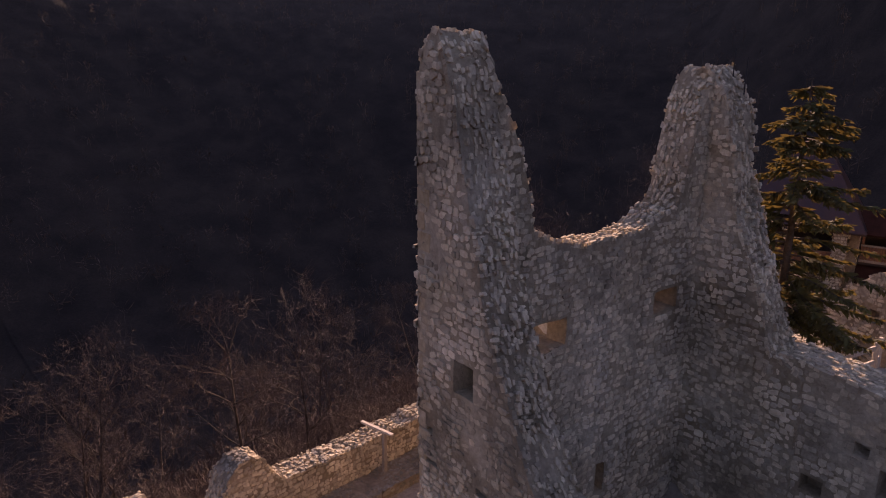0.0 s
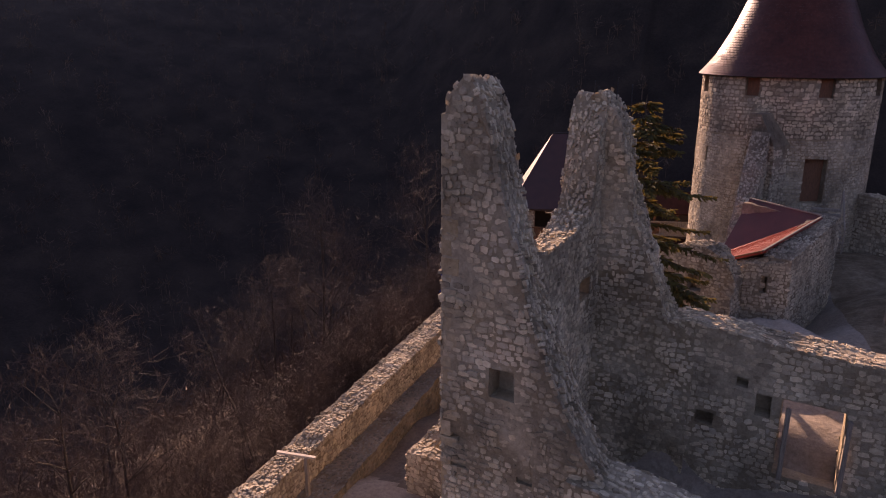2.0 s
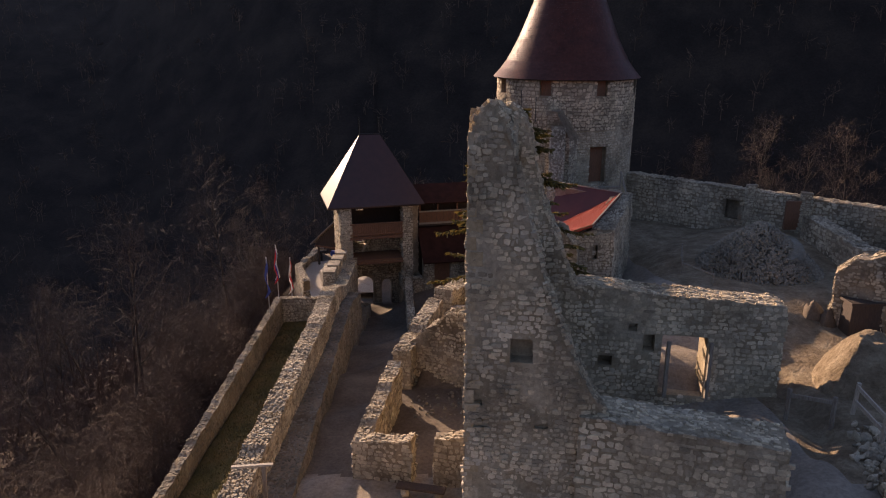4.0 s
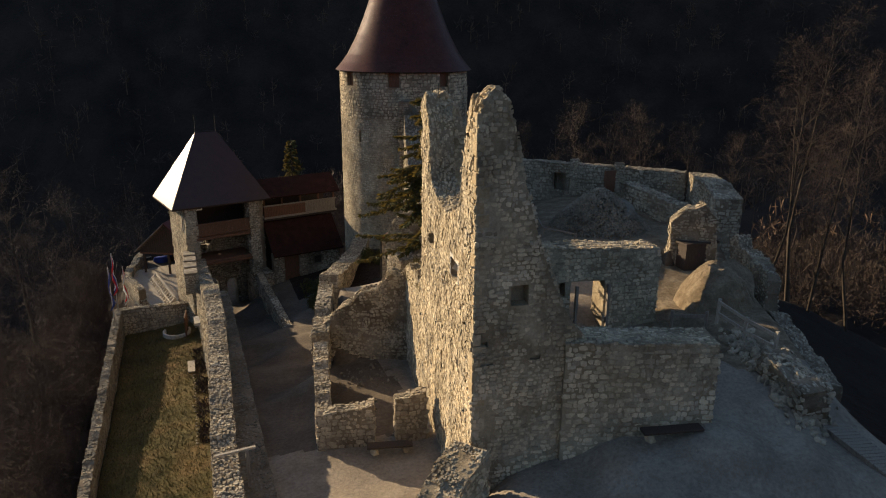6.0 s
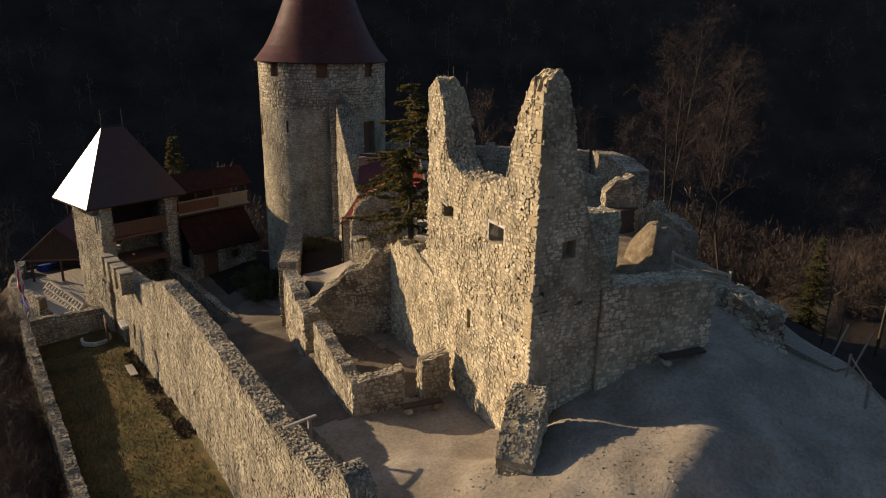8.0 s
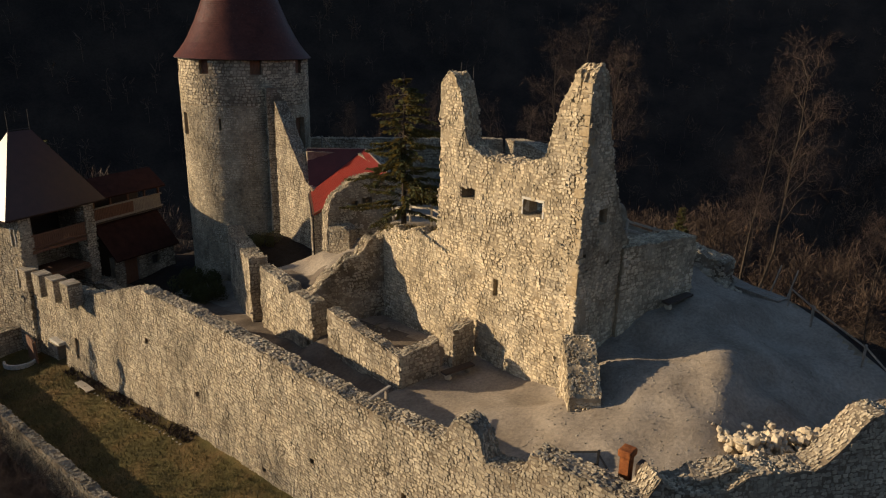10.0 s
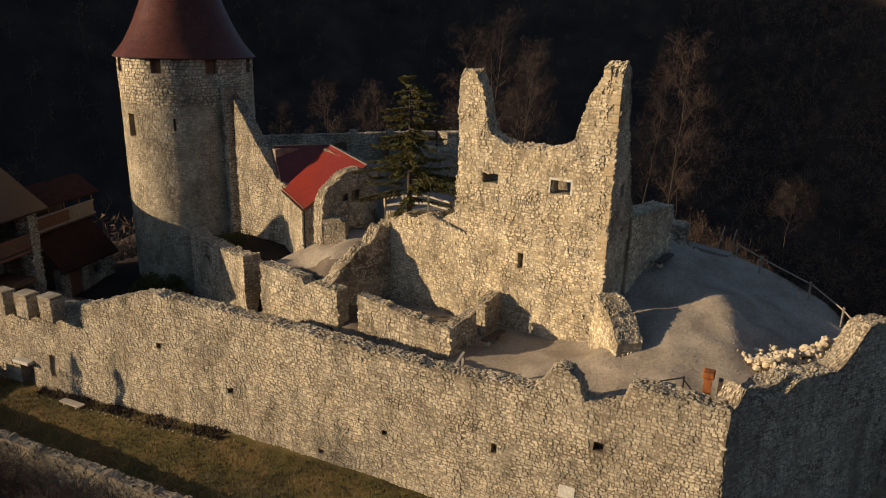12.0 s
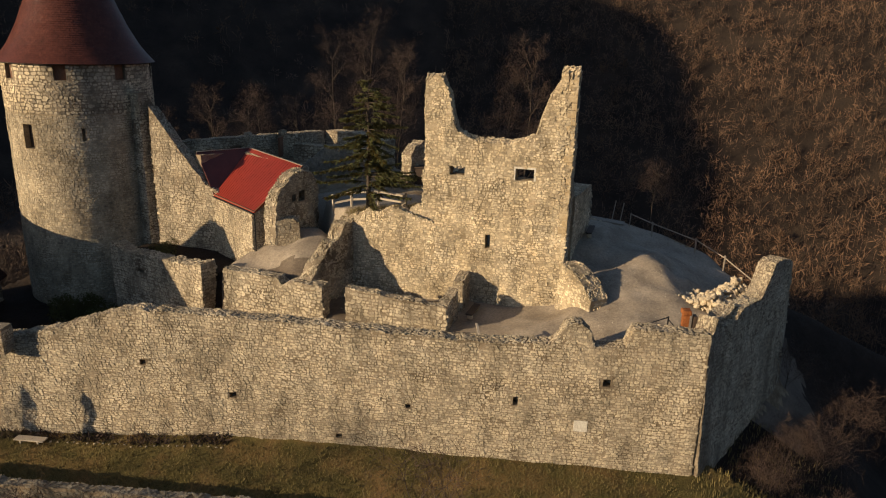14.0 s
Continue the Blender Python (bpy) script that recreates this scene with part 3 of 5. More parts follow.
def scatter_stones(name, spots, label, low=0.07, high=0.22, material=None):
    """Many small broken stones in one mesh."""
    verts, faces = [], []
    ico = bmesh.new()
    bmesh.ops.create_icosphere(ico, subdivisions=1, radius=1.0)
    base = np.array([v.co[:] for v in ico.verts])
    tris = [[v.index for v in f.verts] for f in ico.faces]
    ico.free()
    for x, y, z in on_ground(spots):
        s = rng.uniform(low, high) * np.array([rng.uniform(0.8, 1.5), rng.uniform(0.7, 1.2), rng.uniform(0.5, 0.9)])
        rot = np.array(Euler(rng.uniform(0, 6.28, 3)).to_matrix())
        p = (base * (1 + rng.normal(0, 0.13, (len(base), 1)))) * s @ rot.T + (x, y, z + s[2] * 0.3)
        k = len(verts)
        verts += p.tolist()
        faces += [[k + i for i in t] for t in tris]
    return mesh_ob(name, verts, faces, material or stone, label=label, category="stones", kind="stuff")


# ---------------------------------------------------------------- curtain wall
def u_of(y):
    return y - 2.2


curtain_top = table([(u_of(2.2), 8.55), (u_of(5.8), 8.6), (u_of(5.95), 7.65), (u_of(7.6), 7.45), (u_of(7.75), 8.3), (u_of(8.1), 8.7), (u_of(8.7), 8.75), (u_of(9.1), 8.3), (u_of(9.4), 7.5), (u_of(14), 7.4), (u_of(20), 7.5), (u_of(31), 7.6), (u_of(32.3), 7.3), (u_of(33.5), 6.9), (u_of(35), 6.3), (u_of(37.5), 5.7), (u_of(45), 4.95)])
curtain_foot = table([(0, 0.2), (u_of(20), 0.2), (u_of(32), -0.6), (u_of(46), -1.2)])
curtain_bend = table([(0, 0), (12, -0.05), (24, -0.5), (32, -0.5), (43, -0.2)])
curtain = wall("wall_west", (-17.05, 2.2), (-17.05, 45.6), 0.85, curtain_foot, curtain_top,
               [(u_of(11.0), u_of(11.25), 4.1, 4.6, 0.5), (u_of(6.55), u_of(6.95), 5.5, 5.9, 0.5), (u_of(25.7), u_of(26.1), 3.0, 3.35, 0.5), (u_of(20.0), u_of(20.3), 1.3, 1.55, 0.4), (u_of(41.2), u_of(42.4), -1.1, 1.3, 0.7), (u_of(39.2), u_of(39.7), 0.8, 2.2, 0.15), (u_of(30.6), u_of(30.9), 4.5, 4.8, 0.3), (u_of(16.4), u_of(16.65), 3.4, 3.65, 0.3)],
               label="long curtain wall of pale rubble stone with a pitted top", batter=0.02, near=lambda u, v: 2 < u < 16 and 5.0 < v, bend=curtain_bend, crumble=0.1, size=0.2, proud=0.024)
# The dark dressing puts the parapet's shade into the stone colour.
wall("wall_walk", (-15.05, 45.0), (-15.05, 9.6), 1.15, 0.0, table([(0, 1.4), (6.5, 1.9), (7.2, 4.9), (12, 6.1), (35.4, 6.3)]), [], label="stone wall walk behind the parapet, darkened for its shade", faces="ft", size=0.28, crumble=0.05, cap=0.8, dressing=stone_dark)
for my, mz in ((44.6, 5.85), (42.5, 6.05), (40.4, 6.25), (38.3, 6.45)):
    wall("merlon", (-17.55, my - 0.52), (-17.55, my + 0.52), 0.8, mz - 1.5, mz - 0.12, [], curtain, faces="fblr", kind="", crumble=0.02)
    bm = bmesh.new()
    box_into(bm, (-17.6, my - 0.54, mz - 0.13), (-16.73, my + 0.54, mz - 0.05), 0.025)
    part("coping", bm, outcrop, curtain, "flat grey coping slab")
bm = boxes(((-17.16, 7.5, 2.98), (-17.04, 8.18, 3.58)))
part("plaque", bm, plaster, curtain, "blank pale stone plaque")
bm = boxes(((-17.3, 41.1, 1.3), (-16.7, 42.5, 1.5)))
part("lintel", bm, plaster, curtain, "pale stone lintel")

wall("wall_south", (-9.4, -3.9), (-17.0, 2.2), 0.9, table([(0, 0.0), (10, -0.6)]), table([(0, 10.2), (1.9, 10.55), (2.5, 10.2), (3.2, 9.25), (3.8, 8.95), (6.2, 8.95), (6.6, 8.5), (8.6, 8.6), (8.75, 9.15), (9.3, 9.2), (9.4, 8.6), (9.8, 8.5)]), [], label="shaded rubble wall closing the castle's corner", batter=0.05, faces="fbtl", crumble=0.18, dressing=stone_streaked)
wall("wall_south_pier", (-7.9, -4.6), (-9.3, -3.9), 1.3, -0.5, table([(0, 9.6), (1.5, 9.9)]), [], label="shaded pier at the end of the corner wall", batter=0.06, faces="fbtl", crumble=0.25, dressing=stone_streaked)
wall("wall_outer", (-22.95, 4.0), (-22.95, 46.8), 0.5, -4.0, table([(0, 1.5), (42, 1.2)]), [], label="low outer terrace wall of rough grey stone", crumble=0.1, size=0.3, dressing=stone_dark)
wall("wall_outer_end", (-22.9, 47.0), (-17.4, 47.0), 0.5, -2.0, 1.15, [], label="low end wall of the grass terrace", crumble=0.1, size=0.3)

# ---------------------------------------------------------------- ruined tower house
O = Vector((-9.3, 8.7, 0))
RA, RB = Vector((0.143, 0.99, 0)), Vector((0.99, -0.143, 0))


def ruin(s, r):
    p = O + RA * s + RB * r
    return (p.x, p.y)


keep = thing("ruined_tower", "roofless ruined tower house with two jagged stone spires", "ruin")
west_top = table([(0, 19.6), (0.3, 20.1), (0.55, 20.05), (0.93, 19.5), (1.2, 19.0), (1.45, 18.65), (1.63, 18.15), (1.84, 17.5), (1.98, 17.0), (2.02, 16.4), (2.4, 16.25), (2.93, 16.0), (3.67, 15.83), (4.6, 15.8), (5.5, 15.93), (6.2, 16.2), (6.7, 16.4), (6.76, 16.9), (6.89, 17.45), (7.13, 18.45), (7.4, 19.05), (7.75, 19.55), (8.2, 19.2), (8.55, 18.75)])
wall("wall", ruin(0.55, 0), ruin(8.5, 0), 0.95, 5.0, lambda u: west_top(u + 0.55),
     [(3.83, 4.12, 9.65, 10.46, 0.95), (5.5, 6.38, 13.76, 14.38, 0.95), (1.5, 2.55, 13.84, 14.5, 0.95)], keep, pale=True, near=lambda u, v: v > 12.9, kind="", rough=0.08, step=0.22, faces="fbtl", crumble=0.13, cap=3.2, drop=table([(0, 0.1), (1.4, 0.05), (1.9, -0.1), (4.0, -0.2), (5.8, 0.0), (6.7, 0.1), (8.0, 0.1)]))
wall("wall", ruin(-0.03, 3.9), ruin(-0.03, -0.02), 0.95, 6.0, table([(0, 12.3), (0.35, 12.5), (0.68, 13.0), (1.2, 13.95), (1.7, 15.1), (2.15, 16.45), (2.4, 17.3), (2.56, 17.9), (2.7, 18.6), (2.88, 19.3), (2.98, 19.8), (3.25, 20.15), (3.6, 20.1), (3.78, 19.85), (3.92, 19.3)]),
     [(2.22, 2.78, 13.8, 14.45, 0.5), (3.45, 3.9, 12.55, 12.72, 0.15), (3.3, 3.75, 11.9, 12.02, 0.1), (1.75, 2.1, 12.0, 12.12, 0.1)], keep, pale=True, kind="", rough=0.08, step=0.22, near=lambda u, v: v > 11, crumble=0.16, cap=3.5, faces="fbtr", drop=0.1)
wall("wall", ruin(-0.95, 7.75), ruin(-0.2, 2.9), 1.3, 6.5, table([(0, 12.35), (6, 12.55)]), [], keep, pale=True, kind="", size=0.27, faces="fbtl", crumble=0.03)
wall("wall", ruin(8.52, 0.02), ruin(8.52, 3.9), 0.95, 8.0, table([(0, 18.8), (0.3, 19.3), (0.6, 19.55), (1.0, 19.4), (1.25, 19.05), (1.42, 18.3), (1.55, 17.6), (1.85, 16.3), (2.2, 15.5), (2.6, 14.5), (3.05, 13.4), (3.4, 13.0), (3.9, 12.9)]), [], keep, pale=True, kind="", rough=0.12, step=0.22, crumble=0.18, cap=3.5, drop=0.1)
wall("wall", ruin(7.7, 10.4), ruin(7.7, 3.1), 1.15, 7.0, table([(0, 12.75), (4, 13.0), (7.25, 13.25)]), [(2.55, 4.1, 9.2, 11.45, 1.15), (4.35, 4.75, 10.85, 11.5, 0.5), (5.8, 6.3, 10.2, 10.6, 0.4), (5.0, 5.3, 11.6, 11.9, 0.4)], keep, pale=True, kind="", size=0.26, faces="fbtl", crumble=0.06)
wall("wall", ruin(8.4, 0.05), ruin(14.4, 0.05), 0.75, 4.0, table([(0, 11.8), (1.5, 11.6), (3.6, 11.2), (4.8, 10.8), (5.4, 9.9), (6.0, 8.8)]), [], keep, pale=True, kind="", crumble=0.3)
# sloping buttress on the outer corner
wall("buttress", (-9.0, 7.95), (-11.15, 6.3), 1.25, 5.2, table([(0, 9.35), (0.8, 9.25), (1.8, 8.8), (2.7, 8.0)]), [], keep, pale=True, kind="", crumble=0.12, rough=0.12, faces="fbtr", cap=2.0)
for k in range(26):
    z0 = 8.9 + k * 0.41
    wide, deep = (0.5, 0.26) if k % 2 else (0.28, 0.42)
    p = O + RA * (wide / 2 - 0.03) + RB * (deep / 2 - 0.03)
    bm = bmesh.new()
    box_into(bm, (-deep / 2, -wide / 2, z0), (deep / 2, wide / 2, z0 + 0.38), 0.02)
    bmesh.ops.transform(bm, matrix=Matrix.Translation(p) @ Matrix.Rotation(math.atan2(-0.143, 0.99), 4, "Z"), verts=bm.verts)
    part("quoin", bm, quoin_stone, keep)
for (s0, s1, z0, z1) in ((2.05, 3.1, 13.84, 14.5),):
    bm = bmesh.new()
    box_into(bm, (-0.03, s0 - 0.1, z1), (0.4, s1 + 0.1, z1 + 0.12), 0.015)
    box_into(bm, (-0.03, s0 - 0.12, z0), (0.4, s0, z1 - 0.01), 0.015)
    box_into(bm, (-0.03, s1, z0), (0.4, s1 + 0.1, z1 - 0.01), 0.015)
    bmesh.ops.transform(bm, matrix=Matrix.Translation(O) @ Matrix.Rotation(math.atan2(-0.143, 0.99), 4, "Z"), verts=bm.verts)
    part("window_surround", bm, plaster, keep, "dressed pale stone window surround")
for (s, r, z) in ((7.7, 0.5, 19.4), (8.2, 1.0, 19.5), (7.9, 1.5, 19.3), (8.4, 0.4, 19.2)):
    x, y = ruin(s, r)
    bm = beam_into(bmesh.new(), (x, y, z - 0.4), (x, y, z + 0.42), 0.03, None, 6)
    part("iron_rod", bm, iron, keep)
for r in (6.45, 7.9):
    x, y = ruin(7.75, r)
    bm = beam_into(bmesh.new(), (x, y - 0.3, 9.2), (x, y - 0.3, 11.4), 0.12)
    part("door_post", bm, weathered_wood, keep, "weathered timber door post")

# ---------------------------------------------------------------- low cells by the tower house
cell = thing("ruined_cell", "low roofless stone cells against the ruined tower", "ruin")
wall("wall", (-13.1, 15.1), (-12.1, 20.9), 0.6, 4.0, table([(0, 7.4), (5.9, 7.85)]), [], cell, kind="", size=0.27, faces="fbtlr")
wall("wall", (-8.9, 14.15), (-10.12, 14.43), 0.6, 4.6, table([(0, 8.2), (1.2, 7.95)]), [], cell, kind="", size=0.27, faces="fbtr")
wall("wall", (-10.9, 14.6), (-13.08, 15.1), 0.6, 4.6, table([(0, 7.8), (2.2, 7.4)]), [], cell, kind="", size=0.27, faces="fbtlr")
wall("wall", (-11.95, 22.3), (-10.36, 28.75), 0.8, 3.0, table([(0, 7.75), (2.2, 7.8), (2.25, 7.45), (2.7, 7.45), (2.75, 7.85), (7.1, 7.9)]), [(0.4, 0.7, 5.2, 5.5, 0.4)], cell, kind="", size=0.27, faces="fbtlr", crumble=0.06)
wall("wall", (-7.3, 21.5), (-11.3, 23.2), 0.9, 4.0, table([(0, 10.6), (1.0, 10.2), (1.6, 9.6), (2.6, 9.2), (3.4, 8.6), (4.3, 7.7)]), [], cell, kind="", crumble=0.4, rough=0.15)
wall("wall_yard", (-10.0, 30.3), (-6.0, 38.4), 1.1, 1.0, table([(0, 7.95), (0.6, 7.9), (0.7, 7.7), (7.4, 7.25), (9.0, 7.6)]), [(5.6, 6.2, 6.2, 6.4, 0.3)], label="shaded rubble wall between lane and tower", size=0.27, faces="fbtl", crumble=0.1)
wall("wall_stub", (-11.6, 33.4), (-12.3, 45.2), 0.5, 0.0, table([(0, 3.0), (11.8, 3.3)]), [], label="low sloping parapet along the lane", size=0.27, crumble=0.06)
spots = []
for _ in range(60):
    spots.append((rng.uniform(-11.2, -8.3), rng.uniform(19.4, 21.6), 0.0))
scatter_stones("fallen_stones", spots, "loose fallen stones on the cell floor", 0.04, 0.1, stone_dark)

# ---------------------------------------------------------------- round tower
TC = Vector((-0.9, 42.45, 0))
TR = 4.72


def arc(az):
    return radians(az % 360) * TR


tower = thing("round_tower", "tall round rubble-stone tower under a conical roof", "tower")
EAVE_AZ = [26, 71, 116, 161, 206, 251, 296, 341]
tower_holes = [(arc(a) - 0.38, arc(a) + 0.38, 18.05, 19.0, 0.35) for a in EAVE_AZ]
tower_holes += [(arc(239) - 0.09, arc(239) + 0.09, 14.15, 15.0, 0.4), (arc(283) - 0.38, arc(283) + 0.38, 13.6, 15.2, 0.5), (arc(161) - 0.6, arc(161) + 0.6, 12.5, 14.85, 0.6)]
wall("wall", (0, 0), (0, 1), 1.2, 1.5, 15.9, [h for h in tower_holes if h[3] < 15.8], tower, kind="", size=0.22, step=0.3, curve=(TC, TR), faces="f", crumble=0.0, rough=0.03, proud=0.016, pale=True, dressing=stone)
wall("upper_wall", (0, 0), (0, 1), 1.2, 15.9, 19.2, [h for h in tower_holes if h[2] > 15.9], tower, "rebuilt upper wall of paler coursed stone", kind="", size=0.31, step=0.3, curve=(TC, TR), faces="f", crumble=0.0, rough=0.03, proud=0.02, dressing=stone_washed, near=lambda u, v: arc(205) < u < arc(262))
for a in EAVE_AZ:
    bm = bmesh.new()
    box_into(bm, (-0.40, -0.04, 18.03), (0.40, 0.04, 19.02), 0.01)
    bmesh.ops.transform(bm, matrix=Matrix.Translation(TC) @ Matrix.Rotation(-radians(a), 4, "Z") @ Matrix.Translation((0, TR - 0.28, 0)), verts=bm.verts)
    part("shutter", bm, brown_wood, tower, "brown board shutter under the eaves")
for a, w, z0, z1, name, mat in ((283, 0.4, 13.6, 15.2, "window_board", dark_wood), (161, 0.62, 12.5, 14.85, "door", brown_wood)):
    bm = bmesh.new()
    box_into(bm, (-w, -0.04, z0), (w, 0.04, z1), 0.01)
    bmesh.ops.transform(bm, matrix=Matrix.Translation(TC) @ Matrix.Rotation(-radians(a), 4, "Z") @ Matrix.Translation((0, TR - 0.45, 0)), verts=bm.verts)
    part(name, bm, mat, tower)
# roof in courses of small shingles, flared at the eaves
PROFILE = [(4.97, 19.08), (4.5, 19.62), (4.1, 20.16), (3.79, 20.72), (3.36, 21.55), (2.9, 22.65), (2.36, 24.05), (1.78, 25.65), (1.1, 27.7), (0.1, 30.9)]


def profile_at(k):
    rs, zs = zip(*PROFILE)
    lengths = np.concatenate([[0], np.cumsum(np.hypot(np.diff(rs), np.diff(zs)))])
    s = np.clip(k, 0, 1) * lengths[-1]
    return float(np.interp(s, lengths, rs)), float(np.interp(s, lengths, zs))


COURSES, ROUND = 84, 88
verts, faces = [], []
for c in range(COURSES):
    r0, z0 = profile_at(c / COURSES)
    r1, z1 = profile_at((c + 1.15) / COURSES)
    for k in range(ROUND):
        t0 = (k + 0.5 * (c % 2) + 0.02) / ROUND * 2 * math.pi
        t1 = (k + 0.5 * (c % 2) + 0.98) / ROUND * 2 * math.pi
        lift = 0.04 + rng.normal(0, 0.005)
        i = len(verts)
        for r, z, e in ((r0, z0, lift), (r1, z1, 0.01), (r0, z0, lift - 0.045)):
            for t in (t0, t1):
                verts.append((TC.x + (r + e) * math.sin(t), TC.y + (r + e) * math.cos(t), z))
        faces += [(i, i + 2, i + 3, i + 1), (i, i + 1, i + 5, i + 4)]
mesh_ob("roof", verts, faces, shingle_brown, tower, "brown glossy shingle cone roof flared at the eaves")
verts, faces = [], []
for r, z in [(4.57, 19.1), (4.94, 19.02)] + [(max(r - 0.03, 0.0), z) for r, z in PROFILE]:
    for k in range(ROUND):
        t = k / ROUND * 2 * math.pi
        verts.append((TC.x + r * math.sin(t), TC.y + r * math.cos(t), z))
for j in range(len(PROFILE) + 1):
    for k in range(ROUND):
        q = (k + 1) % ROUND
        faces.append((j * ROUND + k, (j + 1) * ROUND + k, (j + 1) * ROUND + q, j * ROUND + q))
mesh_ob("roof_boarding", verts, faces, dark_wood, tower)
# broken wall stump on the tower's flank, and the ruined wall that falls away from it
wall("wall_flank", (-1.6, 36.35), (-2.95, 37.15), 1.6, 6.0, table([(0, 15.6), (0.6, 16.6), (0.9, 17.2), (2.0, 17.3)]), [(0.55, 0.9, 13.4, 14.7, 0.5)], label="shaded broken wall stump on the tower's flank", size=0.27, faces="fblr", crumble=0.1)
wall("wall_ruined", (-3.7, 31.6), (-2.75, 36.6), 0.9, 5.5, table([(0, 10.9), (1.2, 11.5), (2.6, 13.2), (3.6, 14.5), (4.6, 15.7), (5.0, 16.2)]), [], label="sunlit ruined wall sloping down from the tower", size=0.25, faces="fbtr", crumble=0.25)

# ---------------------------------------------------------------- red-roofed house
house = thing("red_roofed_house", "small stone house with a red metal roof", "house")
HW, HS, HE, HN, HB = (-3.8, 31.9), (-6.75, 28.2), (-1.1, 26.1), (1.2, 31.4), (-2.6, 33.6)
wall("wall", HS, HW, 0.6, 5.5, table([(0, 10.4), (4.7, 10.6)]), [], house, kind="", faces="fl", crumble=0.02)
wall("wall", (-4.4, 25.6), HS, 0.7, 6.5, table([(0, 10.9), (2.0, 10.6), (3.5, 10.4)]), [], house, kind="", faces="fbt", crumble=0.2)
wall("wall", HE, (-4.6, 25.9), 0.9, 8.0, table([(0, 12.45), (1.5, 12.1), (3.5, 11.4)]), [(0.8, 1.05, 11.0, 11.7, 0.4), (2.3, 2.7, 10.9, 11.3, 0.4)], house, kind="", faces="fbt", crumble=0.15)
wall("wall", HN, HE, 1.1, 8.0, table([(0, 13.2), (6, 12.45)]), [], house, kind="", faces="fbt", crumble=0.1)
wall("wall", HB, HN, 0.6, 8.0, table([(0, 13.2), (5, 13.1)]), [], house, kind="", faces="f", crumble=0.05)
A, R, L, E, H, B, C = (0.4, 30.9, 13.32), (-4.2, 25.8, 13.05), (-4.5, 27.4, 11.05), (-6.75, 28.05, 10.5), (-3.75, 31.95, 10.75), (-2.6, 33.5, 13.37), (-3.3, 32.6, 12.2)


def onto(c, a, b, d):
    n = (Vector(b) - Vector(a)).cross(Vector(d) - Vector(a))
    return (c[0], c[1], a[2] - (n.x * (c[0] - a[0]) + n.y * (c[1] - a[1])) / n.z)


L, R = onto(L, A, H, E), (-2.2, 26.2, 12.7)
C = onto(C, A, B, H)


def sheet(corners, thick, material, parent, name, label=""):
    bm = bmesh.new()
    top = [bm.verts.new(c) for c in corners]
    low = [bm.verts.new((c[0], c[1], c[2] - thick)) for c in corners]
    bm.faces.new(top)
    bm.faces.new(low[::-1])
    for i in range(len(top)):
        j = (i + 1) % len(top)
        bm.faces.new((top[i], low[i], low[j], top[j]))
    return part(name, bm, material, parent, label)


verts, faces = [], []
for low in (0.0, 0.1):
    for i in range(9):
        for j in range(9):
            p = Vector(H).lerp(Vector(E), i / 8).lerp(Vector(A).lerp(Vector(R), i / 8), j / 8)
            verts.append((p.x, p.y, p.z - low))
for i in range(8):
    for j in range(8):
        k = i * 9 + j
        faces += [(k, k + 9, k + 10, k + 1), (k + 81, k + 82, k + 91, k + 90)]
for i in range(8):
    for a, b in ((i, i + 1), (72 + i + 1, 72 + i), ((i + 1) * 9, i * 9), (i * 9 + 8, i * 9 + 17)):
        faces.append((a, b, b + 81, a + 81))
mesh_ob("roof_plane", verts, faces, roof_red, house, "bright red metal roof plane")
# Same red roof; the shade on this turned-away slope is put into its colour.
sheet([A, B, H], 0.1, roof_dim_red, house, "roof_plane", "red metal roof plane with its shade put in as maroon")
wall("wall", (R[0] + 0.2, R[1]), (-6.4, 28.0), 0.5, 8.0, table([(0, R[2] - 0.2), (4.4, E[2] - 0.15)]), [], house, kind="", faces="f", crumble=0.0)
for a, b in ((A, R), (A, B), (H, E), (E, R)):
    bm = beam_into(bmesh.new(), Vector(a) + Vector((0, 0, 0.03)), Vector(b) + Vector((0, 0, 0.03)), 0.08, 0.05)
    part("roof_edge", bm, weathered_wood if (a, b) in ((A, R), (A, B)) else brown_wood, house)
for k in range(1, 22):
    f = k / 22
    lo = Vector(H).lerp(Vector(E), f)
    hi = Vector(A).lerp(Vector(R), f)
    bm = beam_into(bmesh.new(), lo.lerp(hi, 0.0) + Vector((0, 0, 0.02)), hi + Vector((0, 0, 0.02)), 0.025, 0.018)
    part("roof_seam", bm, roof_red, house)
bm = bmesh.new()
beam_into(bm, (-6.85, 28.0, 10.4), (-6.85, 28.0, 6.6), 0.1, None, 8)
beam_into(bm, (-6.9, 28.05, 10.42), (-3.8, 32.0, 10.62), 0.12, None, 6)
part("downpipe", bm, iron, house, "dark metal gutter and downpipe")
wall("wall_arch", (-3.2, 24.9), (-7.0, 26.6), 0.9, 8.0, table([(0, 11.7), (0.5, 12.6), (1.2, 12.95), (2.2, 12.75), (3.2, 12.2), (3.75, 11.6), (4.16, 10.7)]), [(1.3, 1.9, 10.9, 11.6, 0.5), (2.2, 2.6, 11.0, 11.45, 0.35)], label="ruined gable wall with a ragged curved top", crumble=0.14, rough=0.12, faces="fbtlr", cap=4.0)
wall("stone_stump", (-6.55, 25.2), (-6.95, 26.6), 0.9, 7.5, table([(0, 9.9), (0.5, 10.15), (1.5, 10.1)]), [], label="sunlit square stump of masonry", faces="fbtlr", crumble=0.2, category="stump")
bm = bmesh.new()
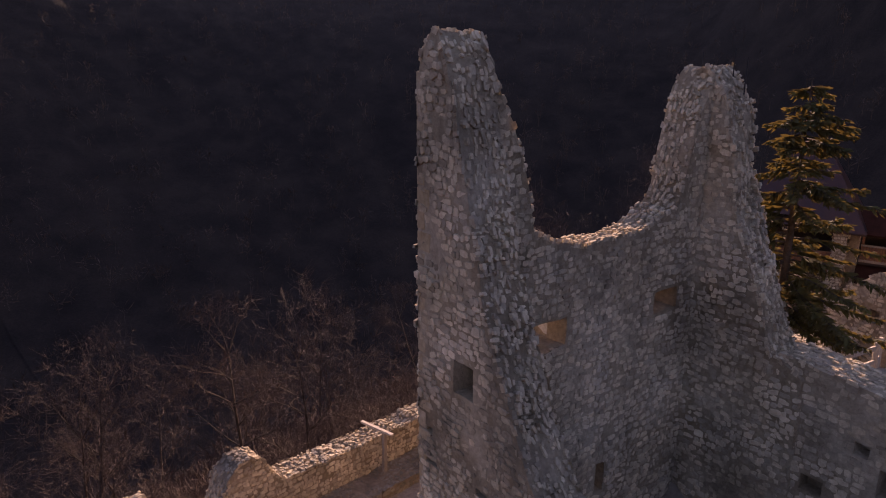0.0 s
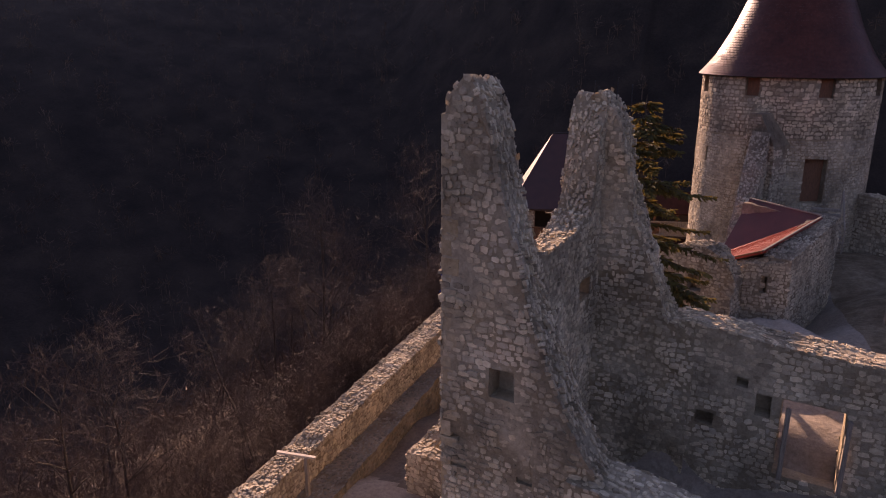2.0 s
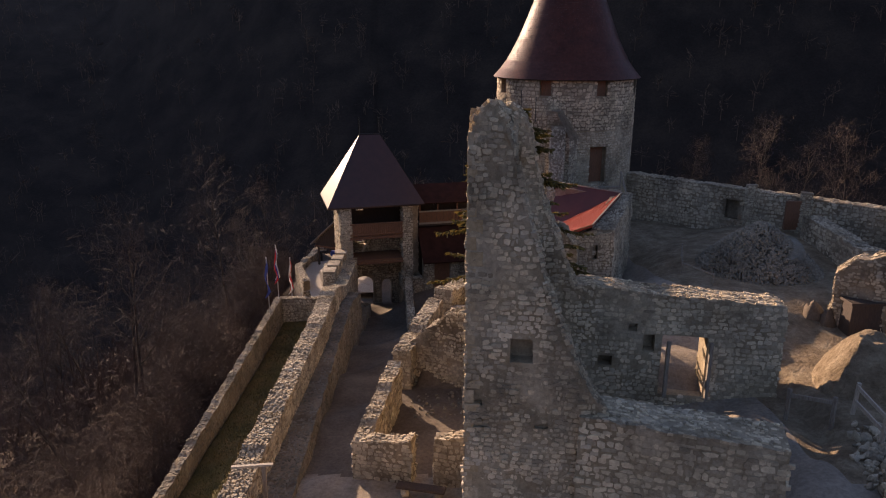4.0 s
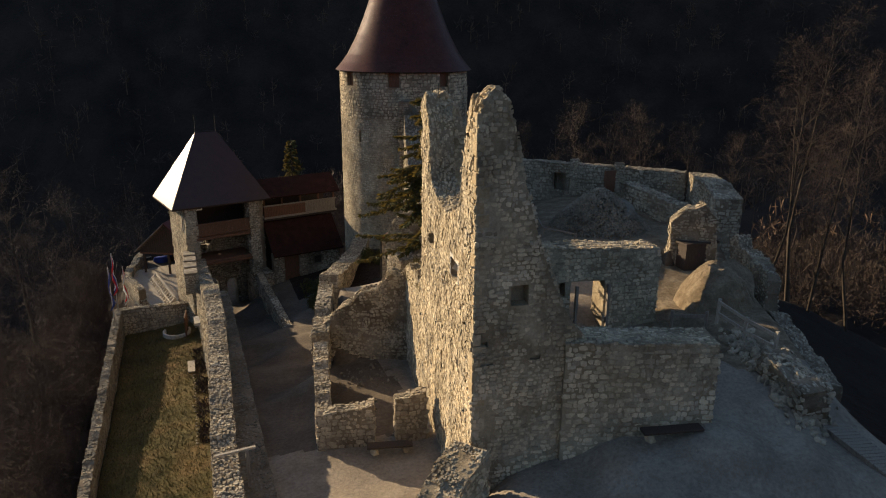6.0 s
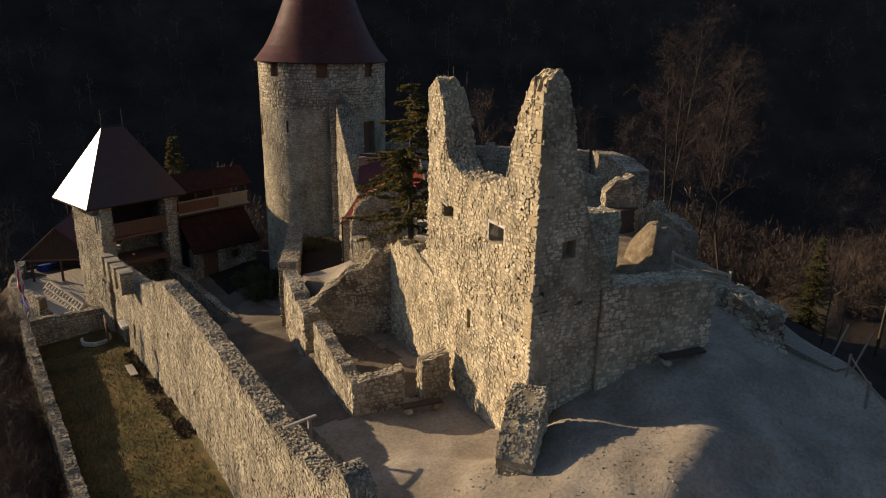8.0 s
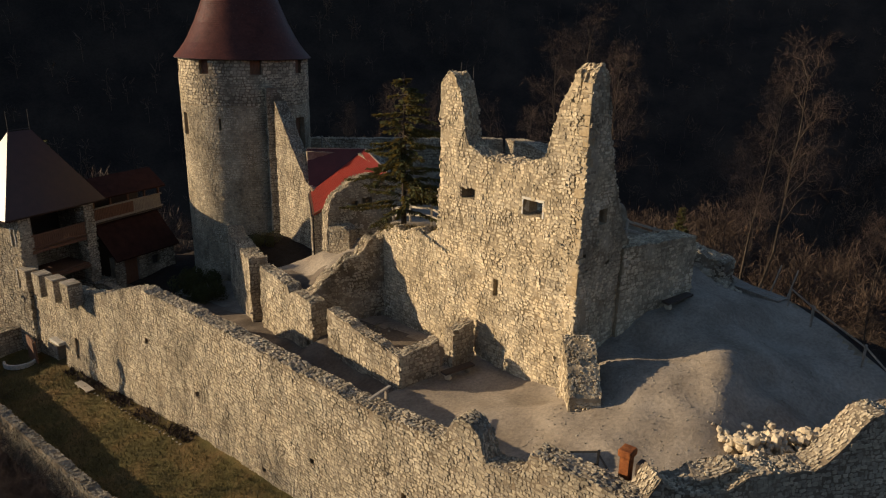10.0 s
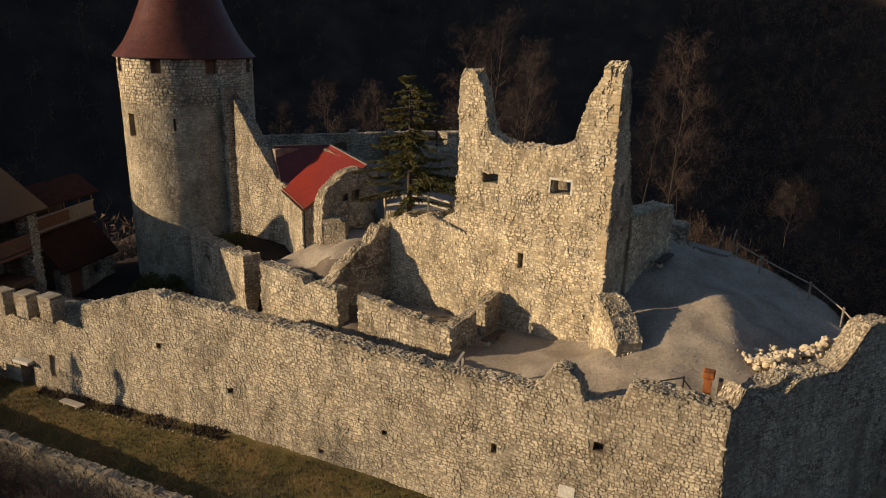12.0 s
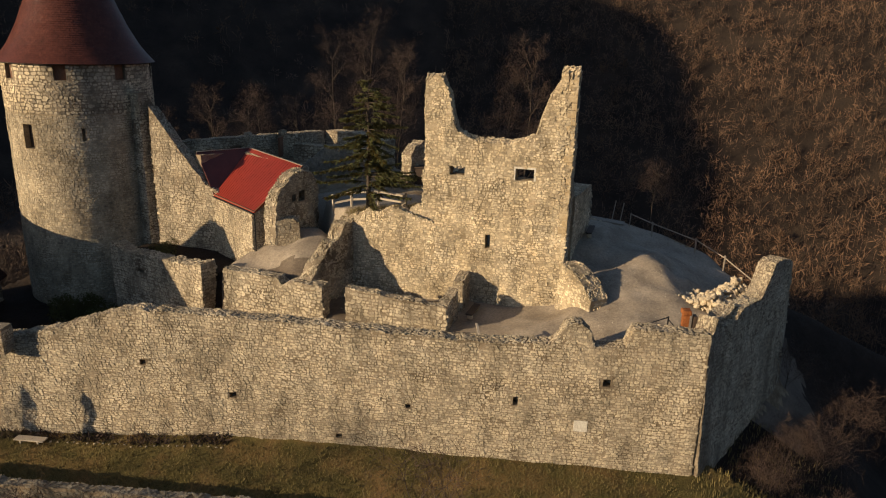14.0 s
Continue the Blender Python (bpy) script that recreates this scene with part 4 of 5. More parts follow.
for k in range(7):
    box_into(bm, (0.6 - k * 0.1, 37.0 - k * 0.3, 12.3 - k * 0.22), (2.0, 37.3 - k * 0.3, 12.42 - k * 0.22), 0.01)
beam_into(bm, (2.0, 37.2, 13.4), (2.0, 35.0, 11.8), 0.07)
beam_into(bm, (2.0, 37.2, 12.3), (2.0, 37.2, 13.4), 0.07)
beam_into(bm, (2.0, 35.0, 10.6), (2.0, 35.0, 11.8), 0.07)
tagged(part("wooden_stair", bm, weathered_wood), "weathered wooden stair up to the tower door", "stair")

# ---------------------------------------------------------------- eastern yard
wall("wall_east", (14.9, 29.3), (2.6, 40.6), 0.8, 8.0, table([(0, 12.7), (16, 12.75)]), [(8.2, 9.0, 10.8, 12.0, 0.4)], label="long grey yard wall running out from the tower", faces="fbt", crumble=0.1, size=0.3)
wall("wall_bastion", (12.2, 23.2), (15.1, 29.2), 1.6, 6.0, table([(0, 12.4), (3, 12.75), (6.7, 12.75)]), [], label="pale rounded bastion wall at the yard's edge", faces="fbtlr", crumble=0.12, size=0.3)
wall("wall_terrace", (10.6, 24.6), (10.9, 31.0), 0.9, 8.0, table([(0, 11.8), (6, 12.0)]), [], label="low inner terrace wall of the bastion", faces="fbtlr", crumble=0.1, size=0.3)
for k, (x, y) in enumerate(((9.4, 34.9), (11.6, 32.6))):
    wall("pier", (x - 0.3, y - 0.2), (x + 0.3, y - 0.4), 0.4, 9.0, 13.1, [], bpy.data.objects["wall_east"], faces="fblr", kind="")
bm = boxes(((10.4, 32.0, 10.9), (11.3, 32.2, 12.6)))
tagged(part("board_gate", bm, brown_wood), "brown board gate in the yard wall", "gate")
spots = []
for _ in range(6000):
    a, r = rng.uniform(0, 6.283), 2.9 * math.sqrt(rng.random())
    x, y = 6.4 + r * math.cos(a) * 1.05, 26.3 + r * math.sin(a)
    spots.append((x, y, 2.3 * max(0, 1 - (r / 2.9) ** 1.3) - 0.05))
scatter_stones("rubble_heap", spots, "grey conical heap of rubble in the yard", 0.03, 0.085, stone_dark)
rock("heap_core", (6.4, 26.3, 10.3), (2.6, 2.45, 2.1), 4, "packed core of the rubble heap", rough=0.12, material=stone_dark, category="heap")
wall("wall_fragment", (7.2, 20.9), (9.2, 19.7), 1.0, 8.5, table([(0, 12.2), (0.8, 13.0), (1.4, 13.3), (2.4, 12.6)]), [], label="sunlit broken wall fragment over a dark pit", faces="fbtlr", crumble=0.4, rough=0.15)
bm = boxes(((6.9, 18.95, 11.2), (9.0, 19.9, 11.32)), ((7.0, 19.05, 9.4), (8.9, 19.8, 11.19)))
tagged(part("pit_cover", bm, dark_wood), "dark timber cover over the pit", "cover")
wall("wall_edge", (9.6, 16.0), (11.3, 20.6), 0.7, 6.5, table([(0, 10.0), (1, 10.5), (3.5, 10.7), (4.2, 11.0), (4.9, 10.9)]), [], label="ragged sunlit wall along the yard's brink", faces="fbt", crumble=0.3, rough=0.15)
rock("rock_outcrop", (4.9, 14.9, 9.6), (2.4, 1.9, 2.0), 21, "sunlit bank of tan broken rock and earth", 20, 5, 0.18, material=bank_soil)
rock("rock_outcrop", (7.0, 16.2, 9.5), (2.3, 1.8, 1.7), 27, "sunlit bank of tan broken rock and earth", 70, 5, 0.18, material=bank_soil)
for x, y, s in ((6.2, 20.4, 0.5), (6.7, 20.0, 0.42)):
    rock("mossy_boulder", (x, y, ground_at(x, y) + 0.15), (s, s * 0.8, 0.6), 61, "mossy dark boulder beside the pit", 30, 3, 0.5, material=dark_soil)
wall("wall_block", (3.1, 8.5), (2.75, 6.1), 1.15, 7.4, table([(0, 10.75), (2.5, 10.2)]), [], label="grey flat-topped masonry block at the brink", faces="fbtlr", crumble=0.15, rough=0.16, size=0.3)
wall("wall_lower", (6.3, 9.4), (9.7, 15.9), 0.8, 4.0, table([(0, 8.2), (7, 8.5)]), [], label="low wall on the slope below the yard", faces="fbt", crumble=0.2, size=0.3)
spots = []
for _ in range(420):
    k = rng.random()
    x, y = 3.6 - 1.6 * k + rng.normal(0, 0.5), 11.5 - 5.5 * k + rng.normal(0, 0.5)
    spots.append((x, y, 0.0))
scatter_stones("brink_stones", spots, "scattered grey stones along the brink", 0.05, 0.2)

# pale rubble pile on the corner
spots = []
for _ in range(720):
    k, s = rng.random(), rng.normal(0, 0.75)
    x, y = -11.6 + 3.4 * k + s * 0.5, 0.9 - 2.3 * k + s * 0.75
    spots.append((x, y, rng.random() * max(0, 0.9 - abs(s) * 0.6)))
scatter_stones("stone_pile", spots, "pile of pale freshly broken stones", 0.08, 0.22, pale_stone)
wall("wall_stub_corner", (-13.9, 0.2), (-15.7, 1.6), 0.8, 7.4, table([(0, 8.9), (2.2, 8.6)]), [], label="ragged sunlit stub of wall by the corner", faces="fbtlr", crumble=0.3, rough=0.14)
spots = []
for _ in range(1500):
    x, y = rng.uniform(-15.5, -2), rng.uniform(-2, 8)
    if edge_distance(np.array([x]), np.array([y]), PLATEAU)[0] < -0.3:
        spots.append((x, y, 0.0))
scatter_stones("gravel", spots, "small stones strewn over the trodden yard", 0.012, 0.04, outcrop)

# ---------------------------------------------------------------- corner fittings
bm = bmesh.new()
beam_into(bm, (-15.72, 3.15, 7.4), (-15.72, 3.15, 9.1), 0.36, 0.3)
box_into(bm, (-15.97, 2.93, 9.05), (-15.47, 3.37, 9.3), 0.04)
tagged(part("rusty_post", bm, rust), "rust-brown iron post with a flat cap", "post")
bm = boxes(((-15.9, 2.62, 7.4), (-15.5, 2.78, 9.0)))
tagged(part("dark_slab", bm, dark_wood), "dark upright slab beside the rusty post", "slab")
rail = thing("iron_railing", "short black iron railing behind the wall top", "railing")
part("post", beam_into(bmesh.new(), (-15.9, 4.0, 7.4), (-15.9, 4.0, 8.95), 0.06), iron, rail)
for z in (8.45, 8.9):
    part("bar", beam_into(bmesh.new(), (-15.9, 4.0, z), (-15.9, 5.4, z - 0.6), 0.045), iron, rail)
part("brace", beam_into(bmesh.new(), (-15.9, 4.0, 8.8), (-15.9, 3.35, 8.1), 0.045), iron, rail)
stand = thing("cross_post", "weathered wooden post with a pale crossbar", "post")
part("post", beam_into(bmesh.new(), (-15.85, 13.2, 6.2), (-15.85, 13.2, 7.7), 0.12), weathered_wood, stand)
part("crossbar", beam_into(bmesh.new(), (-16.9, 13.1, 7.75), (-15.55, 13.3, 7.72), 0.11, 0.07), pale_wood, stand)


def bench(place, turn, length, wood, label):
    b = thing("bench", label, "bench", place, turn)
    bm = bmesh.new()
    box_into(bm, (-length / 2, -0.2, 0.36), (length / 2, 0.2, 0.46), 0.02)
    part("seat", bm, wood, b)
    for s in (-1, 1):
        ob = new("block", ROCKS[1 + s])
        ob.parent = b
        ob.matrix_basis = pose(s * (length / 2 - 0.3), 0, 0.16) @ Matrix.Diagonal((0.22, 0.25, 0.36, 1))
        tagged(ob, "rough stone block")
    return b


bench((-10.55, 13.75, ground_at(-10.55, 13.75)), -13, 1.75, dark_wood, "dark plank bench resting on two stone blocks")
bench((-3.3, 6.65, ground_at(-3.3, 6.65)), -12, 2.0, dark_wood, "long dark bench against the low wall")
bm = boxes(((-17.95, 36.1, 0.08), (-17.5, 37.8, 0.15)), ((-17.9, 36.4, -0.6), (-17.55, 36.52, 0.078)), ((-17.9, 37.4, -0.6), (-17.55, 37.52, 0.078)))
tagged(part("board_bench", bm, pale_wood), "pale board bench at the wall's foot", "bench")


def fence(points, rails, label, wood, tall=1.05, between=1.6, stout=1.0):
    f = thing("wooden_fence", label, "fence")
    for (x0, y0), (x1, y1) in zip(points, points[1:]):
        d = math.hypot(x1 - x0, y1 - y0)
        n = max(1, round(d / between))
        spots = [(x0 + (x1 - x0) * k / n, y0 + (y1 - y0) * k / n) for k in range(n + 1)]
        spots = [(x, y, ground_at(x, y)) for x, y in spots]
        for x, y, z in spots:
            lean = rng.normal(0, 0.03, 2)
            part("post", beam_into(bmesh.new(), (x, y, z - 0.3), (x + lean[0], y + lean[1], z + tall + rng.uniform(0, 0.15)), 0.11 * stout), wood, f)
        for a, b in zip(spots, spots[1:]):
            for h in rails:
                part("rail", beam_into(bmesh.new(), (a[0], a[1], a[2] + h), (b[0], b[1], b[2] + h + rng.normal(0, 0.02)), 0.05 * stout, 0.13 * stout), wood, f)
    return f


fence([(-4.55, 23.5), (-4.4, 22.3), (-4.6, 20.5), (-5.3, 18.6)], (0.5, 0.95), "weathered plank fence beside the spruce", pale_wood)
fence([(3.4, 12.5), (3.25, 9.2)], (0.5, 1.0), "pale plank fence along the brink", pale_wood)
fence([(2.5, 3.2), (1.2, 1.8), (-0.85, -0.8), (-2.4, -2.4), (-4.6, -4.0)], (0.95,), "pole rail fence along the south brink", weathered_wood, 1.0, 2.6, 0.6)
fence([(1.6, 13.1), (2.6, 12.2)], (0.9,), "short handrail by the doorway", weathered_wood)
fence([(2.9, 23.2), (2.4, 26.0), (3.2, 28.4)], (0.55,), "thin pale handrail along the yard path", weathered_wood, 0.6, 2.4, 0.55)
planks = thing("boardwalk", "grey plank walkway on the slope below the brink", "walkway")
for k in range(16):
    f = k / 15
    a = Vector((2.95, 5.95, 8.95)).lerp(Vector((2.9, 3.6, 8.65)), f)
    bm = bmesh.new()
    box_into(bm, (-0.45, -0.075, -0.04), (0.45, 0.075, 0.03), 0.01, Matrix.Translation(a) @ Matrix.Rotation(radians(-14 + rng.normal(0, 1.5)), 4, "Z"))
    part("plank", bm, weathered_wood, planks)
for s in (-0.35, 0.35):
    part("bearer", beam_into(bmesh.new(), (2.95 + s, 5.95, 8.85), (2.9 + s, 3.6, 8.55), 0.14), weathered_wood, planks)
    for f in (0.05, 0.5, 0.95):
        a = Vector((2.95 + s, 5.95, 8.8)).lerp(Vector((2.9 + s, 3.6, 8.5)), f)
        part("leg", beam_into(bmesh.new(), (a.x, a.y, min(ground_at(a.x, a.y), a.z - 0.1) - 0.3), a, 0.14), weathered_wood, planks)
for x, y in ((3.5, 4.4), (4.1, 3.7)):
    z = ground_at(x, y)
    tagged(part("leaning_pole", beam_into(bmesh.new(), (x, y, z - 0.3), (x + 0.5, y - 0.3, max(z + 1.5, 9.7)), 0.08, None, 7), weathered_wood), "leaning pale wooden pole on the slope", "pole")

# ---------------------------------------------------------------- gatehouse
gate = thing("gatehouse", "stone gatehouse with timber galleries and steep hipped roof", "gatehouse", (-17.2, 45.0, 0), 14)


def in_gate(p):
    return gate.matrix_basis @ Vector(p)


def gate_wall(a, b, thick, low, high, holes=(), **more):
    ob = wall("wall", a, b, thick, low, high, holes, gate, kind="", crumble=0.0, size=0.27, **more)
    return ob


gate_wall((0, 0), (0, 4.6), 0.9, -1.6, 9.1, [(0.5, 0.85, 7.2, 8.3, 0.4), (0.5, 0.85, 4.3, 5.5, 0.4)], faces="flr")
gate_wall((0.72, 0), (0.02, 0), 0.8, -0.5, 9.1, faces="fbl")
gate_wall((5.65, 0), (4.88, 0), 0.9, 0.5, 9.0, faces="fblr")
gate_wall((6.4, -0.5), (4.75, -0.5), 1.8, 0.5, 3.1, faces="fbltr")
gate_wall((6.3, 4.6), (6.3, 0.9), 0.6, 0.0, 9.0, faces="fb")
gate_wall((0.9, 3.9), (6.3, 3.9), 0.7, -0.8, 5.7, [(0.35, 2.1, -0.5, 2.4, 0.7), (2.75, 3.6, -0.3, 2.0, 0.7), (0.77, 1.35, 5.19, 5.69, 0.7)], faces="fb")


def arch_head(x0, x1, spring, top, y0, y1):
    """Masonry over a round arch that rounds off a square opening."""
    bm = bmesh.new()
    n, rise, mid, half = 14, top - spring - 0.04, (x0 + x1) / 2, (x1 - x0) / 2
    rows = []
    for k in range(n + 1):
        a = math.pi * (1 - k / n)
        x, z = mid + half * math.cos(a), spring + rise * math.sin(a)
        rows.append([bm.verts.new(c) for c in ((x, y0, z), (x, y0, top), (x, y1, top), (x, y1, z))])
    for p, q in zip(rows, rows[1:]):
        for i in range(4):
            j = (i + 1) % 4
            bm.faces.new((p[i], p[j], q[j], q[i]))
    part("arch_head", bm, mortar_pale, gate, "rounded plastered arch head")


arch_head(1.25, 3.0, 1.5, 2.4, 3.22, 3.88)
arch_head(3.65, 4.5, 1.5, 2.0, 3.22, 3.88)
flight = thing("plank_bridge", "pale sunlit plank deck leading out of the gate arch", "bridge", (-17.2, 45.0, 0), 14)
for k in range(30):
    bm = bmesh.new()
    box_into(bm, (-2.2, 4.75 + k * 0.3, 0.28 + 0.01 * k), (3.6, 5.03 + k * 0.3, 0.36 + 0.01 * k), 0.012)
    part("plank", bm, pale_wood, flight)
for x in (-2.0, 1.1, 3.4):
    part("bearer", boxes(((x, 4.75, -0.6), (x + 0.2, 13.7, 0.275))), weathered_wood, flight)
for y0, y1, z in ((0.1, 3.6, 6.8), (0.1, 2.4, 4.75)):
    bm = bmesh.new()
    box_into(bm, (0.92, y0, z - 0.12), (4.95, y1, z), 0.01)
    box_into(bm, (0.7, -0.02, z - 0.34), (4.95, 0.2, z - 0.121), 0.01)
    part("floor_beam", bm, brown_wood, gate, "brown timber floor and beam")
for k in range(27):
    bm = bmesh.new()
    x = 0.74 + k * 0.153
    box_into(bm, (x, 0.02, 6.8), (x + 0.135, 0.06, 7.65), 0.006)
    part("board", bm, brown_wood, gate)
part("handrail", boxes(((0.7, -0.03, 7.65), (4.9, 0.12, 7.75)), ((0.7, -0.05, 6.81), (4.9, 0.12, 6.9))), brown_wood, gate)
for k in range(9):
    bm = bmesh.new()
    box_into(bm, (1.9 + k * 0.14, 2.5, 4.8 + k * 0.22), (2.15 + k * 0.14, 3.2, 4.86 + k * 0.22), 0.006)
    part("stair_step", bm, pale_wood, gate)
part("stringer", beam_into(bmesh.new(), (1.95, 2.5, 4.7), (3.2, 2.5, 6.7), 0.05, 0.12), pale_wood, gate)
for x, z, w, h in ((1.72, 7.91, 0.6, 0.46), (1.67, 5.19, 0.58, 0.76)):
    bm = bmesh.new()
    box_into(bm, (x, 3.7, z), (x + w, 3.8, z + 0.07), 0.01)
    box_into(bm, (x, 3.7, z), (x + 0.07, 3.8, z + h), 0.01)
    box_into(bm, (x + w - 0.07, 3.7, z), (x + w, 3.8, z + h), 0.01)
    part("window_frame", bm, plaster, gate, "white window frame")
part("back_boarding", boxes(((0.95, 3.95, 5.96), (1.715, 4.05, 9.0)), ((2.33, 3.95, 5.71), (6.2, 4.05, 9.0)), ((1.72, 3.95, 5.96), (2.325, 4.05, 7.9)), ((1.72, 3.95, 8.38), (2.325, 4.05, 9.0))), dark_wood, gate)
for z0, z1 in ((7.2, 8.3), (4.3, 5.5)):
    bm = bmesh.new()
    box_into(bm, (-0.05, 0.42, z0 - 0.08), (0.1, 0.5, z1 + 0.08), 0.01)
    box_into(bm, (-0.05, 0.85, z0 - 0.08), (0.1, 0.93, z1 + 0.08), 0.01)
    box_into(bm, (-0.05, 0.5, z1), (0.1, 0.85, z1 + 0.08), 0.01)
    part("window_surround", bm, plaster, gate, "pale dressed window surround")


def hip_roof(x0, x1, y0, y1, z0, z1, run, material, parent, name="roof_plane"):
    ym = (y0 + y1) / 2
    a, b, c, d = (x0, y0, z0), (x1, y0, z0), (x1, y1, z0), (x0, y1, z0)
    e, f = (x0 + run, ym, z1), (x1 - run, ym, z1)
    for corners in ([a, b, f, e], [b, c, f], [c, d, e, f], [d, a, e]):
        sheet(corners, 0.12, material, parent, name)
    sheet([a, d, c, b], 0.05, dark_wood, parent, "soffit")


hip_roof(-0.95, 6.6, -0.25, 5.5, 9.15, 14.25, 2.95, roof_brown, gate)
for x in (2.05, 3.6):
    part("finial", beam_into(bmesh.new(), (x, 2.62, 14.1), (x, 2.62, 15.6), 0.05, None, 6), iron, gate)
part("ridge_bar", beam_into(bmesh.new(), (2.05, 2.62, 14.35), (3.6, 2.62, 14.35), 0.05, None, 6), iron, gate)
# roofed gallery to the tower over a lower lean-to
gallery = thing("timber_gallery", "covered timber gallery between gatehouse and tower", "gallery", (-17.2, 45.0, 0), 14)
sheet([(5.6, 0.6, 9.0), (13.0, 0.6, 8.9), (13.0, 2.3, 10.2), (5.6, 2.3, 10.2)], 0.1, roof_dull, gallery, "roof_plane", "brown shingled gallery roof")
sheet([(13.0, 4.0, 8.9), (5.6, 4.0, 9.0), (5.6, 2.3, 10.2), (13.0, 2.3, 10.2)], 0.1, roof_dull, gallery, "roof_plane")
for k in range(44):
    bm = bmesh.new()
    x = 6.45 + k * 0.142
    box_into(bm, (x, 0.95, 7.3), (x + 0.125, 0.99, 8.15), 0.006)
    part("board", bm, weathered_wood if k > 24 else brown_wood, gallery)
part("handrail", boxes(((6.4, 0.9, 8.15), (12.8, 1.05, 8.25)), ((6.4, 0.9, 7.15), (12.8, 1.2, 7.3))), weathered_wood, gallery)
for x in (6.5, 8.0, 9.6, 11.2, 12.6):
    part("post", beam_into(bmesh.new(), (x, 1.05, 7.2), (x, 1.05, 9.2), 0.14), brown_wood, gallery)
part("floor", boxes(((6.4, 0.95, 7.0), (12.8, 3.8, 7.15))), dark_wood, gallery)
part("back_wall", boxes(((6.4, 3.7, 0.5), (12.9, 3.95, 9.0))), dark_wood, gallery)
for x, w in ((8.2, 0.6), (9.9, 0.45)):
    part("window_frame", boxes(((x, 3.6, 8.15), (x + w, 3.68, 8.7))), plaster, gallery, "white window frame")
lean = thing("lean_to", "low stone lean-to with brown roof, door and window", "outbuilding", (-17.2, 45.0, 0), 14)
sheet([(6.3, -1.0, 4.5), (12.4, -1.0, 4.4), (12.4, 1.2, 6.9), (6.3, 1.2, 6.9)], 0.1, roof_dull, lean, "roof_plane", "dark brown lean-to roof")
wall("wall", (12.2, -0.6), (6.4, -0.6), 0.5, 0.5, 4.6, [(3.6, 4.9, 1.5, 4.3, 0.5), (1.6, 2.3, 3.2, 3.9, 0.5)], lean, kind="", faces="f", crumble=0.0, size=0.27)
part("door", boxes(((7.3, -0.4, 1.5), (8.6, -0.3, 4.3))), brown_wood, lean, "brown board door")
part("window_board", boxes(((9.9, -0.35, 3.2), (10.6, -0.28, 3.9))), dark_wood, lean)

# ---------------------------------------------------------------- outer ward behind the gate
wall("wall_ward", (-21.4, 50.6), (-22.9, 55.0), 0.6, -3.5, 1.2, [], label="grey parapet round the outer ward", size=0.3, faces="fbt")
wall("wall_ward_far", (-22.9, 55.0), (-21.8, 61.8), 0.6, -3.5, 1.2, [], label="grey parapet round the outer ward", size=0.3, faces="fbt")
wall("wall_ward_front", (-16.8, 50.0), (-21.4, 50.5), 0.6, -3.5, 0.3, [], label="grey retaining wall of the outer ward", size=0.3, faces="fbt")
barn = thing("shelter", "dark timber shelter with a pale shingled roof", "shelter", (-19.0, 56.2, 0), -26)
sheet([(-3.0, -0.3, 2.7), (0, -0.3, 5.4), (0, 5.0, 5.4), (-3.0, 5.0, 2.7)], 0.12, shingle_grey, barn, "roof_plane", "grey shingled roof plane")
sheet([(3.0, -0.3, 2.7), (3.0, 5.0, 2.7), (0.02, 5.0, 5.4), (0.02, -0.3, 5.4)], 0.12, roof_dim_red, barn, "roof_plane", "dull maroon roof plane")
for y in (0.1, 4.7):
    for x in (-2.3, 0.0, 2.3):
        part("post", beam_into(bmesh.new(), (x, y, -0.3), (x, y, 3.0), 0.16), dark_wood, barn)
for k in range(26):
    x = -2.5 + k * 0.2
    bm = bmesh.new()
    box_into(bm, (x, 0.0, 2.4), (x + 0.18, 0.06, 5.15 - abs(x + 0.09) * 0.9), 0.006)
    part("gable_board", bm, dark_wood, barn)
part("back_boarding", boxes(((-2.4, 4.75, -0.3), (2.4, 4.82, 2.9)), ((2.3, 0.1, -0.3), (2.37, 4.7, 2.9))), dark_wood, barn)
part("tie_beam", beam_into(bmesh.new(), (-2.6, 0.05, 2.5), (2.6, 0.05, 2.5), 0.16), brown_wood, barn)
ramp = thing("trestle_rail", "pale timber trestle railing beside the ward", "railing")
for k in range(13):
    a = Vector((-18.6, 48.6, 0.95)).lerp(Vector((-20.1, 55.0, 1.15)), k / 12)
    part("strut", beam_into(bmesh.new(), a, a + Vector((-0.75, -0.15, -0.75)), 0.1), pale_wood, ramp)
for off, drop in ((0, 0), (-0.75, 0.75), (-0.38, 0.38)):
    part("bar", beam_into(bmesh.new(), (-18.6 + off, 48.6, 0.97 - drop), (-20.1 + off, 55.0, 1.17 - drop), 0.12), pale_wood, ramp)
for k in (0, 6, 12):
    a = Vector((-18.6, 48.6, 0.95)).lerp(Vector((-20.1, 55.0, 1.15)), k / 12)
    part("post", beam_into(bmesh.new(), a, (a.x, a.y, min(-0.3, ground_at(a.x, a.y))), 0.12), pale_wood, ramp)
viewer = thing("viewing_scope", "dark metal viewing scope on a post", "viewer", (-21.0, 58.6, ground_at(-21.0, 58.6)))
part("post", beam_into(bmesh.new(), (0, 0, 0), (0, 0, 1.1), 0.2, None, 10), iron, viewer)
part("barrel", beam_into(bmesh.new(), (-0.25, 0, 1.2), (0.5, -0.1, 1.3), 0.3, None, 10), iron, viewer)
